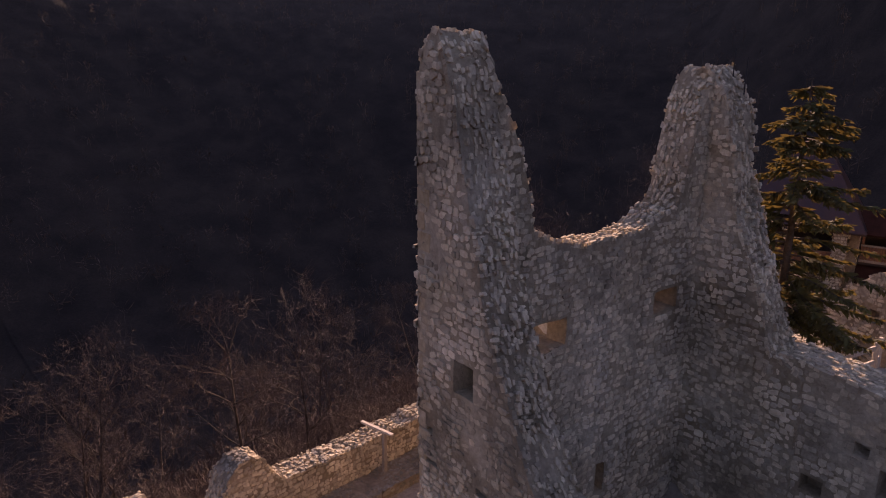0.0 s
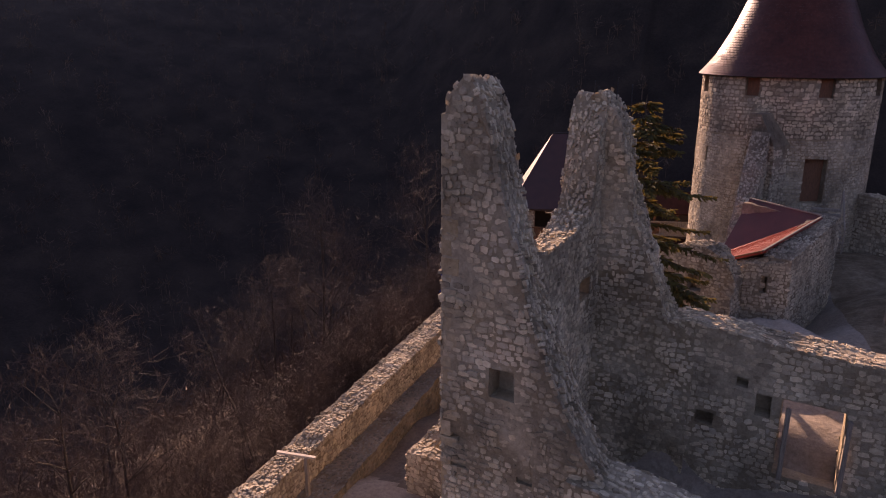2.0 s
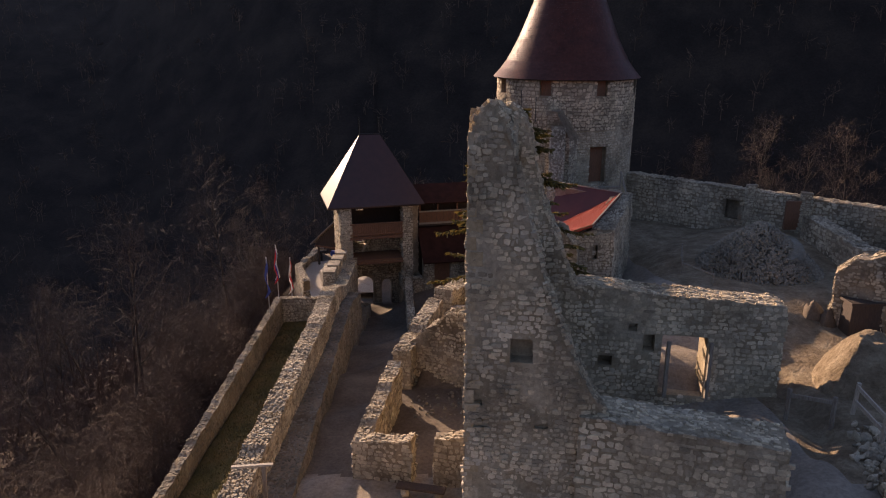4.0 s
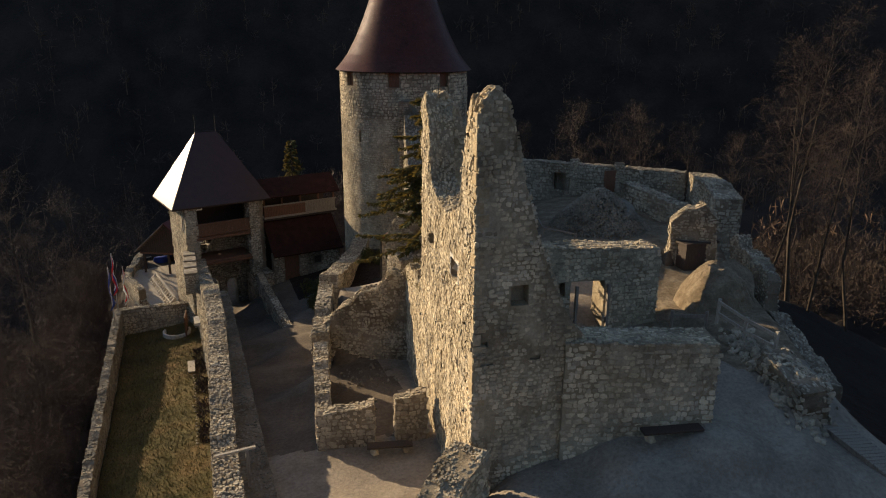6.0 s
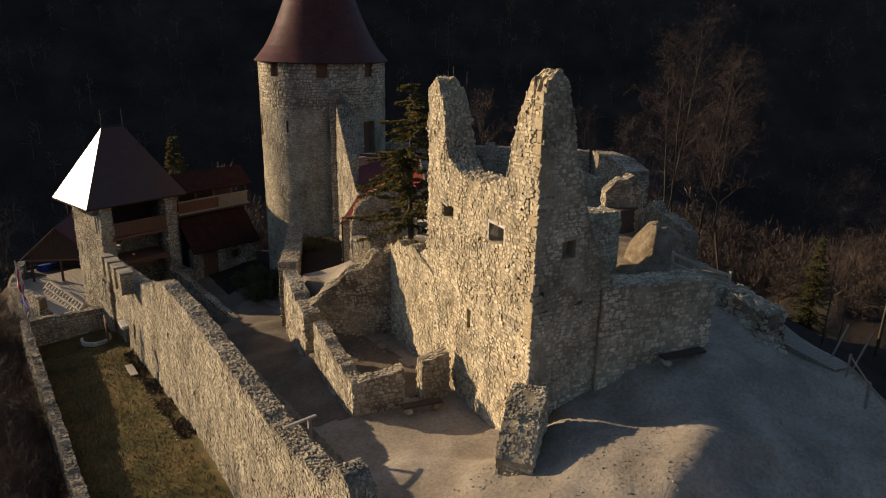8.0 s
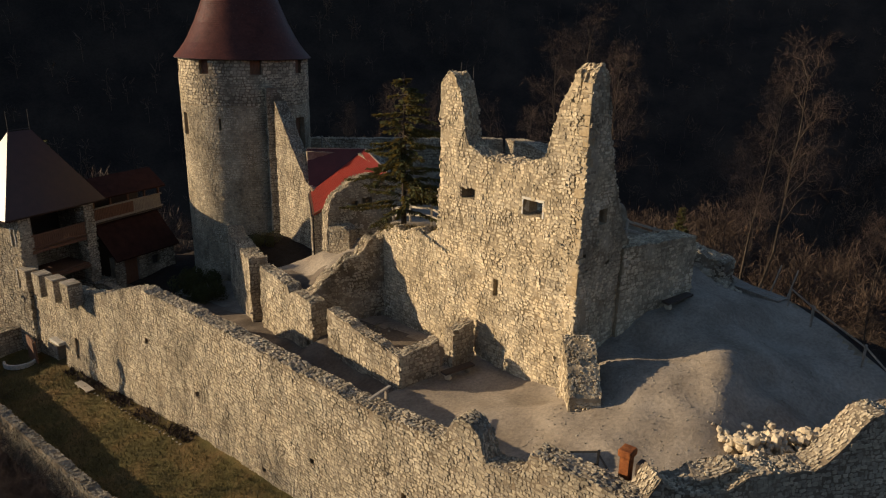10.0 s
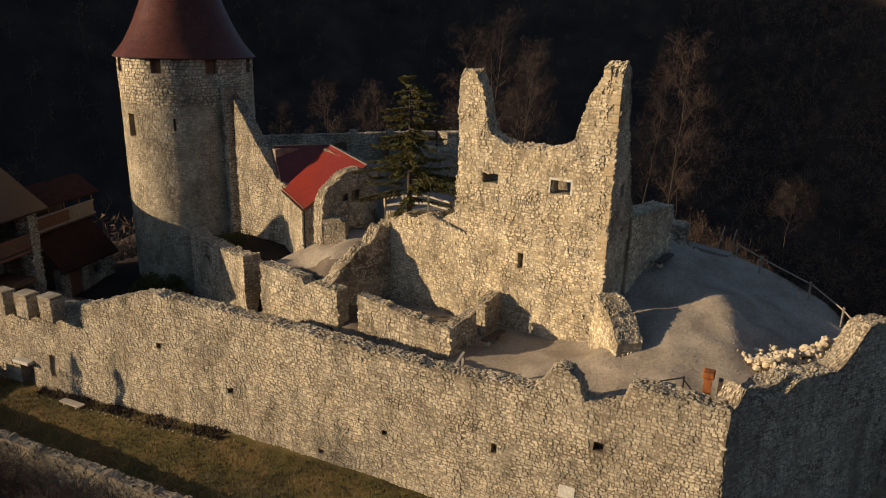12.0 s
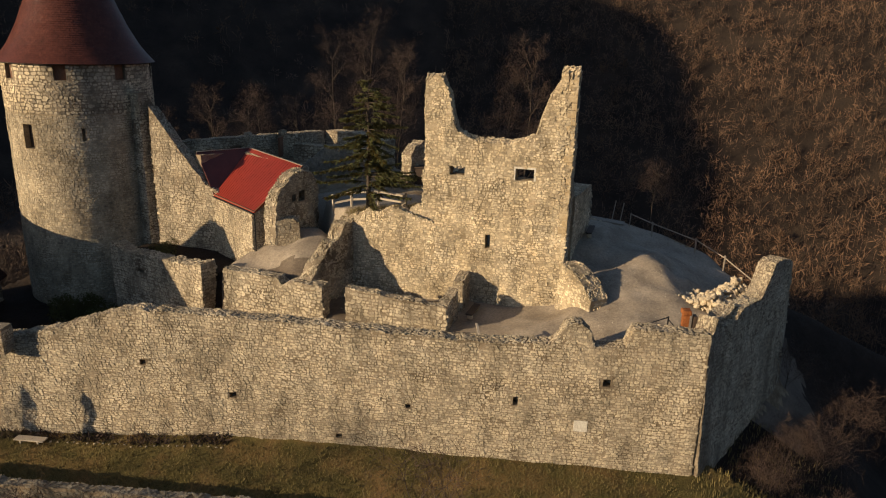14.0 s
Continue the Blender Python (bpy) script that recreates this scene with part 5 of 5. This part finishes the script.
rock("covered_stack", (-19.7, 61.0, 0.55), (1.1, 0.45, 0.6), 77, "stack under a dark blue tarpaulin", 10, 3, 0.15, 0.6, cloth_blue, "stack")
kerb = bmesh.new()
for k in range(14):
    a0, a1 = radians(150 + k * 17), radians(150 + (k + 1) * 17)
    beam_into(kerb, (-18.6 + 0.95 * math.cos(a0), 44.3 + 0.95 * math.sin(a0), -0.3), (-18.6 + 0.95 * math.cos(a1), 44.3 + 0.95 * math.sin(a1), -0.3), 0.14, 0.3)
tagged(part("curved_kerb", kerb, plaster), "curved pale kerb on the grass terrace", "kerb")
hutch = thing("lean_board", "brown board screen leaning on the curtain wall", "screen")
for k in range(8):
    bm = bmesh.new()
    y = 43.2 + k * 0.22
    box_into(bm, (-18.0 + 0.02 * k, y, -0.6), (-17.9 + 0.02 * k, y + 0.19, 1.2), 0.01)
    part("board", bm, brown_wood, hutch)


def flag(place, colours, label):
    f = thing("flag", label, "flag", place)
    part("pole", beam_into(bmesh.new(), (0, 0, 0), (0, 0, 4.6), 0.07, None, 8), pale_metal, f)
    n = len(colours)
    for k, mat in enumerate(colours):
        verts, faces = [], []
        for j in range(15):
            for i in range(4):
                w = 0.14 * math.sin(j * 0.55 + i * 0.9) * (0.3 + j / 14)
                verts.append((0.05 + w, -0.06 - (k + i / 3) * 0.95 / n * (0.55 + 0.02 * j) , 4.4 - j * 0.18 - 0.12 * i * (k + 1) / n))
        for j in range(14):
            for i in range(3):
                a = j * 4 + i
                faces.append((a, a + 1, a + 5, a + 4))
        ob = mesh_ob("cloth", verts, faces, mat, f, smooth=True)
        md = ob.modifiers.new("thickness", "SOLIDIFY")
        md.thickness = 0.012


flag((-22.65, 43.2, 1.15), [cloth_blue], "blue flag hanging from a pale pole")
flag((-22.65, 46.5, 1.15), [cloth_white, cloth_blue, cloth_red], "white, blue and red flag on a pale pole")
flag((-22.3, 50.0, -1.0), [cloth_red, cloth_white], "red and white flag hanging from a pale pole")


# ---------------------------------------------------------------- trees
def tubes(branches, sides):
    """Tapered tubes along lists of (point, radius)."""
    verts, faces = [], []
    for line in branches:
        first = len(verts)
        for k, (p, r) in enumerate(line):
            d = (line[min(k + 1, len(line) - 1)][0] - line[max(k - 1, 0)][0]).normalized()
            a = d.orthogonal().normalized()
            b = d.cross(a)
            for s in range(sides):
                t = s / sides * 6.283
                verts.append(p + (a * math.cos(t) + b * math.sin(t)) * r)
        for k in range(len(line) - 1):
            for s in range(sides):
                i, j = first + k * sides + s, first + k * sides + (s + 1) % sides
                faces.append((i, j, j + sides, i + sides))
    return verts, faces


def bare_tree(seed, tall, wide, label, low=0.28, limbs=15, stout=0.013, fork=0.32, flare=0.35):
    """A leafless broad tree: trunk, limbs and a haze of fine twigs."""
    r = random.Random(seed)
    wood, fine = [], []

    def grow(p, d, length, radius, level):
        n = (9, 5, 3, 2)[level]
        line = [(p.copy(), radius)]
        marks = []
        for k in range(n):
            turn = Vector((r.gauss(0, 1), r.gauss(0, 1), r.gauss(0, 0.6) + (0.25 if level else 0.1)))
            d = (d + turn * (0.06, 0.15, 0.14, 0.12)[level]).normalized()
            p = p + d * (length / n)
            line.append((p.copy(), max(radius * (1 - 0.85 * (k + 1) / n), 0.006)))
            marks.append((p.copy(), d.copy(), (k + 1) / n))
        (wood if level < 2 else fine).append(line)
        if level == 3:
            return
        count = (limbs, 9, 8)[level]
        for c in range(count):
            f = (low + (1 - low) * (c + r.random()) / count) if level == 0 else r.uniform(0.2, 1.0)
            q, e, _ = marks[min(n - 1, int(f * n))]
            side = e.orthogonal().normalized()
            side.rotate(Matrix.Rotation(r.uniform(0, 6.283), 3, e))
            spread = (0.9 - flare * f, 0.8, 0.9)[level]
            nd = (e * (1 - spread * 0.55) + side * spread + Vector((0, 0, 0.12))).normalized()
            ln = length * ((0.52 - 0.28 * f) * wide, r.uniform(0.35, 0.55), r.uniform(0.35, 0.6))[level]
            grow(q, nd, ln, (fork, 0.4, 0.42)[level] * radius * (1 - 0.6 * f) + 0.003, level + 1)

    grow(Vector((0, 0, -0.4)), Vector((r.gauss(0, 0.05), r.gauss(0, 0.05), 1)).normalized(), tall, tall * stout, 0)
    tree = thing("bare_tree", label, "tree")
    mesh_ob("trunk", *tubes(wood, 5), bark, tree, smooth=True)
    mesh_ob("crown", *tubes(fine, 3), twig, tree)
    return tree


def conifer(seed, tall, label, spread=0.26, bare=0.10, shape=0.8, whorls=3.2, ragged=0.6):
    """A spruce: whorls of long uneven boughs hung with sprays of needles."""
    r = random.Random(seed)
    tree = thing("spruce", label, "tree")
    mesh_ob("trunk", *tubes([[(Vector((0, 0, -0.4)), tall * 0.02), (Vector((0, 0, tall * 0.5)), tall * 0.012), (Vector((0, 0, tall)), 0.01)]], 7), bark, tree, smooth=True)
    verts, faces, bars = [], [], []
    levels = int(tall * whorls)
    for k in range(levels):
        f = k / levels
        z = tall * (bare + (0.99 - bare) * f)
        reach = tall * spread * (1 - f) ** shape + 0.1
        for b in range(r.choice((4, 5, 6))):
            a = r.uniform(0, 6.283)
            le = reach * r.uniform(ragged, 1.1)
            z0 = z + r.uniform(-0.12, 0.12)
            up = r.uniform(0.05, 0.22)
            line = [(Vector((0, 0, z0)), 0.03)]
            n = max(4, int(le * 8))
            for s in range(n):
                g = (s + 1) / n
                q = Vector((math.cos(a) * le * g, math.sin(a) * le * g, z0 + le * (up * g - 0.42 * g * g + 0.2 * g ** 4)))
                line.append((q, 0.03 * (1 - g) + 0.006))
                if g < 0.14:
                    continue
                for _ in range(9):
                    side = Vector((-math.sin(a), math.cos(a), 0)) * r.choice((-1, 1))
                    out = (side * r.uniform(0.2, 1) + Vector((math.cos(a), math.sin(a), 0)) * r.uniform(0.3, 1.0) + Vector((0, 0, r.uniform(-0.85, 0.12)))).normalized()
                    ln = r.uniform(0.18, 0.46) * (1.15 - 0.55 * g)
                    wv = out.cross(Vector((r.gauss(0, 1), r.gauss(0, 1), r.gauss(0, 1)))).normalized() * r.uniform(0.022, 0.05)
                    i = len(verts)
                    verts += [q - wv * 0.6, q + wv * 0.6, q + out * ln * 0.6 + wv, q + out * ln, q + out * ln * 0.6 - wv]
                    faces.append((i, i + 1, i + 2, i + 3, i + 4))
            bars.append(line)
    mesh_ob("branchwork", *tubes(bars, 3), bark, tree, kind="stuff")
    mesh_ob("needles", verts, faces, needles, tree)
    return tree


def set_tree(tree, x, y, turn=0.0, size=1.0, sink=0.0):
    tree.matrix_basis = pose(x, y, ground_at(x, y) - sink, 0, 0, turn) @ Matrix.Diagonal((size, size, size, 1))


def more_trees(tree, spots, group):
    for x, y, turn, size in spots:
        ob = copy_thing(tree, pose(x, y, ground_at(x, y) - 0.2, 0, 0, turn))
        ob.scale = (size, size, size)
        ob["group"] = group


spruce = conifer(3, 8.4, "dark green spruce with sparse uneven branches", 0.42, 0.17, 0.6, 2.9, 0.42)
spruce.matrix_basis = pose(-6.7, 20.7, 10.75)
fir = conifer(5, 11, "dark fir on the wooded slope", 0.2)
set_tree(fir, -5.5, 70, 0, (10.6 - ground_at(-5.5, 70)) / 11)
more_trees(fir, [(26, 46, 40, 0.8), (30, 40, 80, 0.6), (38, 22, 10, 0.9), (20, 70, 0, 0.9)], "firs on the slopes")

oak = bare_tree(11, 15, 1.0, "leafless tree with a tall reddish twig crown")
beech = bare_tree(23, 13, 1.25, "leafless spreading tree with fine pale twigs", 0.2, 17)
birch = bare_tree(37, 16, 0.7, "slender leafless tree with a narrow crown", 0.4, 16)
bush = bare_tree(41, 5, 1.7, "low leafless bush of reddish twigs", 0.05, 20)
# wooded slope below the terrace
rt = random.Random(5)
west, thicket = [], []
for k in range(40):
    y = rt.uniform(2, 100)
    x = -27.5 - rt.uniform(0, 34) - max(0, 20 - y) * 0.4
    west.append((x, y, rt.uniform(0, 360), rt.uniform(0.65, 1.0)))
for k in range(16):
    thicket.append((-26.5 - rt.uniform(0, 4), rt.uniform(-2, 20), rt.uniform(0, 360), rt.uniform(0.45, 0.75)))
for k in range(14):
    thicket.append((-25.2 - rt.uniform(0, 2), rt.uniform(24, 54), rt.uniform(0, 360), rt.uniform(0.75, 1.0)))
for k in range(34):
    y = rt.uniform(5, 70)
    thicket.append((-24.6 - rt.uniform(0, 14), y, rt.uniform(0, 360), rt.uniform(0.5, 0.95)))
set_tree(oak, *west[0][:3], west[0][3])
set_tree(beech, *west[1][:3], west[1][3])
set_tree(birch, *west[2][:3], west[2][3])
set_tree(bush, *thicket[0][:3], thicket[0][3])
for k, kind in enumerate((oak, beech, birch)):
    more_trees(kind, west[3 + k::3], "leafless trees on the slope")
more_trees(bush, thicket[1:], "bushes on the slope")
# trees on the far side of the castle, by the height of their tops
def topped(tree, tall, spots):
    more_trees(tree, [(x, y, a, (top - ground_at(x, y) + 0.2) / tall) for x, y, a, top in spots], "leafless trees on the slope")


alder = bare_tree(53, 26, 0.5, "tall slender leafless tree with a fine reddish crown", 0.38, 26, 0.0075, 0.3)
set_tree(alder, 24.2, 27.9, 0, (21.2 - ground_at(24.2, 27.9)) / 26)
topped(alder, 26, [(20.8, 27.0, 130, 19.5), (22.5, 24.5, 40, 18.5), (27, 30, 250, 19), (26, 24, 300, 17.5), (33, 14, 10, 16), (30, 12, 70, 18.5)])
rowan = bare_tree(61, 26, 0.62, "leafless tree with a rounded crown of fine twigs", 0.66, 26, 0.0065, 0.4, -0.05)
set_tree(rowan, 12.3, 8.1, 30, (11.0 - ground_at(12.3, 8.1)) / 26)
topped(rowan, 26, [(9.0, 0.3, 200, 11.4), (17.5, 11.2, 100, 12.6)])
topped(alder, 26, [(8.5, 41.5, 0, 14.2), (11, 39.5, 80, 14.8), (13.5, 37.0, 30, 14.4), (15.5, 34.8, 200, 14.9), (17, 33, 120, 14.0), (18.5, 30, 60, 13.8)])
more_trees(oak, [(x, y, a, 0.7) for x, y, a in ((5, 62, 0), (12, 56, 60), (18, 52, 100), (24, 46, 10), (-2, 70, 40), (-10, 74, 70), (-22, 72, 20), (-28, 66, 90), (30, 38, 0))], "leafless trees on the slope")
more_trees(bush, [(12 + 2.1 * k, 43 - 1.1 * k, 40 * k, 0.75) for k in range(9)] + [(x, y, a, s) for x, y, a, s in ((-15.5, -2.5, 0, 0.5), (-14, -3.5, 90, 0.55), (-17.5, -1.2, 40, 0.35), (-12.5, -6, 10, 0.6), (-10, -8, 70, 0.7), (-19, -4, 120, 0.45), (-9, -5, 30, 0.5), (-27, 36, 20, 0.7))], "bushes on the slope")

def shrub(seed, place, size, label):
    r = random.Random(seed)
    verts, faces = [], []
    lobes = [(Vector((r.gauss(0, 0.45), r.gauss(0, 0.45), r.uniform(0.3, 0.9))), r.uniform(0.35, 0.6)) for _ in range(9)]
    for k in range(2600):
        c, rad = r.choice(lobes)
        d = Vector((r.gauss(0, 1), r.gauss(0, 1), r.gauss(0, 1))).normalized()
        q = c + d * rad * r.uniform(0.7, 1.05)
        a = d.orthogonal().normalized() * 0.05
        b = d.cross(a)
        a, b = a + d * r.gauss(0, 0.03), b + d * r.gauss(0, 0.03)
        i = len(verts)
        verts += [(q + e) * size for e in (-a, -b * 0.6, a, b * 0.6)]
        faces.append((i, i + 1, i + 2, i + 3))
    ob = thing("evergreen_shrub", label, "shrub", (*place, ground_at(*place) - 0.1))
    mesh_ob("foliage", verts, faces, needles, ob)
    mesh_ob("stem", *tubes([[(Vector((0, 0, -0.2)), 0.06), (Vector((0.05, 0, 0.5 * size)), 0.04)]], 6), bark, ob)


for k, (x, y, z) in enumerate(((-8.9, 38.4, 1.1), (-8.4, 39.8, 1.3), (-8.2, 37.6, 1.0), (-7.4, 41.0, 1.3), (-5.6, 34.8, 0.8))):
    shrub(70 + k, (x, y), z, "dark evergreen shrub by the shaded yard wall")

verts, faces = [], []
for k in range(1500):
    f, g = rng.random(), rng.normal(0, 0.35)
    x, y = ruin(8.6 + 5.0 * f, 0.7 + g)
    z = 11.75 - 0.75 * f + rng.uniform(-0.1, 0.15) - 0.5 * abs(g)
    a, h, s = rng.uniform(0, 6.283), rng.uniform(0.15, 0.4), 0.015
    i = len(verts)
    verts += [(x - s * math.cos(a), y - s * math.sin(a), z - 0.15), (x + s * math.cos(a), y + s * math.sin(a), z - 0.15), (x + rng.normal(-0.1, 0.12), y + rng.normal(0, 0.12), z + h * 0.6)]
    faces.append((i, i + 1, i + 2))
mesh_ob("wall_grass", verts, faces, dry_grass, label="dry grass tufts on the broken wall top", category="grass", kind="stuff")

# far woods: bare crowns too many to count
verts, faces = [], []
fr = np.random.default_rng(12)
n = 15000
az = np.where(fr.random(n) < 0.6, fr.uniform(85, 135, n), fr.uniform(-100, 135, n))
dist = 95 + 560 * fr.random(n) ** 0.8
wx, wy = -10 + dist * np.sin(np.radians(az)), 20 + dist * np.cos(np.radians(az))
wz = height(wx, wy)
SPRIGS = 22
tall, wide = fr.uniform(5, 11, (n, 1)), fr.uniform(1.5, 3.4, (n, 1))
d = fr.normal(0, 1, (n, SPRIGS, 3))
d /= np.linalg.norm(d, axis=2, keepdims=True)
d *= fr.random((n, SPRIGS, 1)) ** 0.4
mid = np.stack([wx[:, None] + d[..., 0] * wide, wy[:, None] + d[..., 1] * wide, wz[:, None] + tall * (0.62 + 0.36 * d[..., 2])], -1)
way = d + fr.normal(0, 0.5, d.shape) + (0, 0, 0.5)
way *= fr.uniform(0.5, 1.3, (n, SPRIGS, 1))
off = fr.normal(0, 0.16, d.shape)
tri = np.stack([mid - way, mid + way * 0.3 + off, mid + way], 2).reshape(-1, 3)
stem = np.stack([np.stack([wx - 0.14, wy, wz - 1], -1), np.stack([wx + 0.14, wy, wz - 1], -1), np.stack([wx, wy + 0.1, wz + tall[:, 0] * 0.9], -1)], 1).reshape(-1, 3)
verts = np.concatenate([tri, stem]).tolist()
faces = np.arange(len(verts)).reshape(-1, 3).tolist()
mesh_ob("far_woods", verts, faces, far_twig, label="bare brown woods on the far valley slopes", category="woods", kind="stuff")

def brush(name, x0, x1, y0, y1, count, material, label, tall=(2, 7), girth=(0.7, 1.9), s=60, off=9):
    """Bare crowns and saplings over a stretch of slope."""
    bx, by = fr.uniform(x0, x1, count), fr.uniform(y0, y1, count)
    clear = (edge_distance(bx, by, PLATEAU) > off) & (edge_distance(bx, by, TERRACE) > off)
    bx, by = bx[clear], by[clear]
    bz, m = height(bx, by), len(bx)
    high, broad = fr.uniform(*tall, (m, 1)), fr.uniform(*girth, (m, 1))
    d = fr.normal(0, 1, (m, s, 3))
    d /= np.linalg.norm(d, axis=2, keepdims=True)
    d *= fr.random((m, s, 1)) ** 0.4
    mid = np.stack([bx[:, None] + d[..., 0] * broad, by[:, None] + d[..., 1] * broad, bz[:, None] + high * (0.55 + 0.45 * d[..., 2])], -1)
    way = (d + fr.normal(0, 0.5, d.shape) + (0, 0, 0.5)) * fr.uniform(0.25, 0.7, (m, s, 1))
    side = fr.normal(0, 0.045, d.shape)
    tri = np.stack([mid - way, mid + way * 0.3 + side, mid + way], 2).reshape(-1, 3)
    stem = np.stack([np.stack([bx - 0.06, by, bz - 1], -1), np.stack([bx + 0.06, by, bz - 1], -1), np.stack([bx, by + 0.1, bz + high[:, 0] * 0.95], -1)], 1).reshape(-1, 3)
    points = np.concatenate([tri, stem])
    mesh_ob(name, points.tolist(), np.arange(len(points)).reshape(-1, 3).tolist(), material, label=label, category="brush", kind="stuff")


# East and north brush get the darker twigs in place of shade.
brush("brush_east", 14, 95, -10, 90, 3600, dimmed_twig, "bare brush beyond the castle, darkened for the slope's shade", off=42)
brush("brush_north", -30, 15, 60, 110, 900, dimmed_twig, "bare brush below the outer ward, darkened for the slope's shade")
brush("brush_ward", -16, 9, 66, 88, 190, twig, "bare brown crowns beyond the outer ward", (9, 16), (1.3, 2.8), 240)
brush("brush_west", -120, -45, 20, 130, 1900, twig, "bare brown brush low on the valley slope")

verts, faces = [], []
n = 15000
ux = np.where(np.arange(n) % 8 < 7, -23.3 - 30 * fr.random(n) ** 1.7, fr.uniform(4, 34, n))
uy = np.where(np.arange(n) % 8 < 7, fr.uniform(-4, 84, n), fr.uniform(-8, 30, n))
keep_it = (ux < -20) & (edge_distance(ux, uy, PLATEAU) > 1.5) & (edge_distance(ux, uy, TERRACE) > 0.8)
ux, uy = ux[keep_it], uy[keep_it]
m, s = len(ux), 20
size = fr.uniform(0.4, 1.5, (m, 1, 1))
d = np.stack([fr.normal(0, 0.5, (m, s)), fr.normal(0, 0.5, (m, s)), fr.uniform(0.3, 1.0, (m, s))], -1) * size
o = np.stack([ux[:, None] + fr.normal(0, 0.45, (m, s)), uy[:, None] + fr.normal(0, 0.45, (m, s)), np.repeat((height(ux, uy) - 0.1)[:, None], s, 1)], -1)
e = fr.normal(0, 0.013, (m, s, 3))
verts = np.stack([o - e, o + e, o + d], 2).reshape(-1, 3).tolist()
faces = np.arange(len(verts)).reshape(-1, 3).tolist()
mesh_ob("undergrowth", verts, faces, twig, label="tangled brown undergrowth on the castle slopes", category="undergrowth", kind="stuff")

# grass and dry stalks on the terrace and the slopes below
verts, faces = [], []
for k in range(26000):
    x, y = fr.uniform(-22.3, -17.2), fr.uniform(3, 46)
    if k % 4 == 0:
        x, y = fr.uniform(-27, -12), fr.uniform(-8, 3)
        if y > -4.6 - 0.8 * (x + 9):
            continue
    verts.append((x, y))
pts = np.array(verts)
zs = height(pts[:, 0], pts[:, 1])
verts = []
for (x, y), z in zip(pts, zs):
    h, a, s = fr.uniform(0.06, 0.2) * (2.2 if y < 2 else 1), fr.uniform(0, 6.283), fr.uniform(0.012, 0.03)
    i = len(verts)
    verts += [(x - s * math.cos(a), y - s * math.sin(a), z - 0.02), (x + s * math.cos(a), y + s * math.sin(a), z - 0.02), (x + fr.normal(0, 0.06), y + fr.normal(0, 0.06), z + h)]
    faces.append((i, i + 1, i + 2))
mesh_ob("grass_blades", verts, faces, dry_grass, label="short winter grass and dry stalks", category="grass", kind="stuff")

# planted border along the curtain wall's foot, with a stone edging
by = fr.uniform(26.0, 40.6, 2600)
by = by[(np.sin(by * 1.9) + fr.normal(0, 0.5, len(by))) > -0.5]
bx = -17.05 + 0.5 - fr.random(len(by)) ** 0.8 * 0.95
bz = height(bx, by)
dirs = np.stack([fr.normal(0, 0.5, len(by)), fr.normal(0, 0.5, len(by)), fr.uniform(0.3, 1.0, len(by))], -1) * fr.uniform(0.15, 0.5, (len(by), 1))
base = np.stack([bx, by, bz - 0.03], -1)
wide = fr.normal(0, 0.025, (len(by), 3))
tri = np.stack([base - wide, base + wide, base + dirs], 1).reshape(-1, 3)
mesh_ob("border_plants", tri.tolist(), np.arange(len(tri)).reshape(-1, 3).tolist(), dimmed_twig, label="withered dark plants along the wall's foot", category="plants", kind="stuff")
edging = thing("border_edging", "row of pale stones edging the planted border", "edging")
for k in range(24):
    y = 26.2 + k * 0.42 + rng.normal(0, 0.05)
    ob = new("stone", ROCKS[k % 6])
    ob.parent = edging
    ob.matrix_basis = pose(-17.62 + rng.normal(0, 0.04), y, ground_at(-17.6, y) + 0.02, 0, 0, rng.uniform(0, 360)) @ Matrix.Diagonal((0.1, 0.09, 0.06, 1))
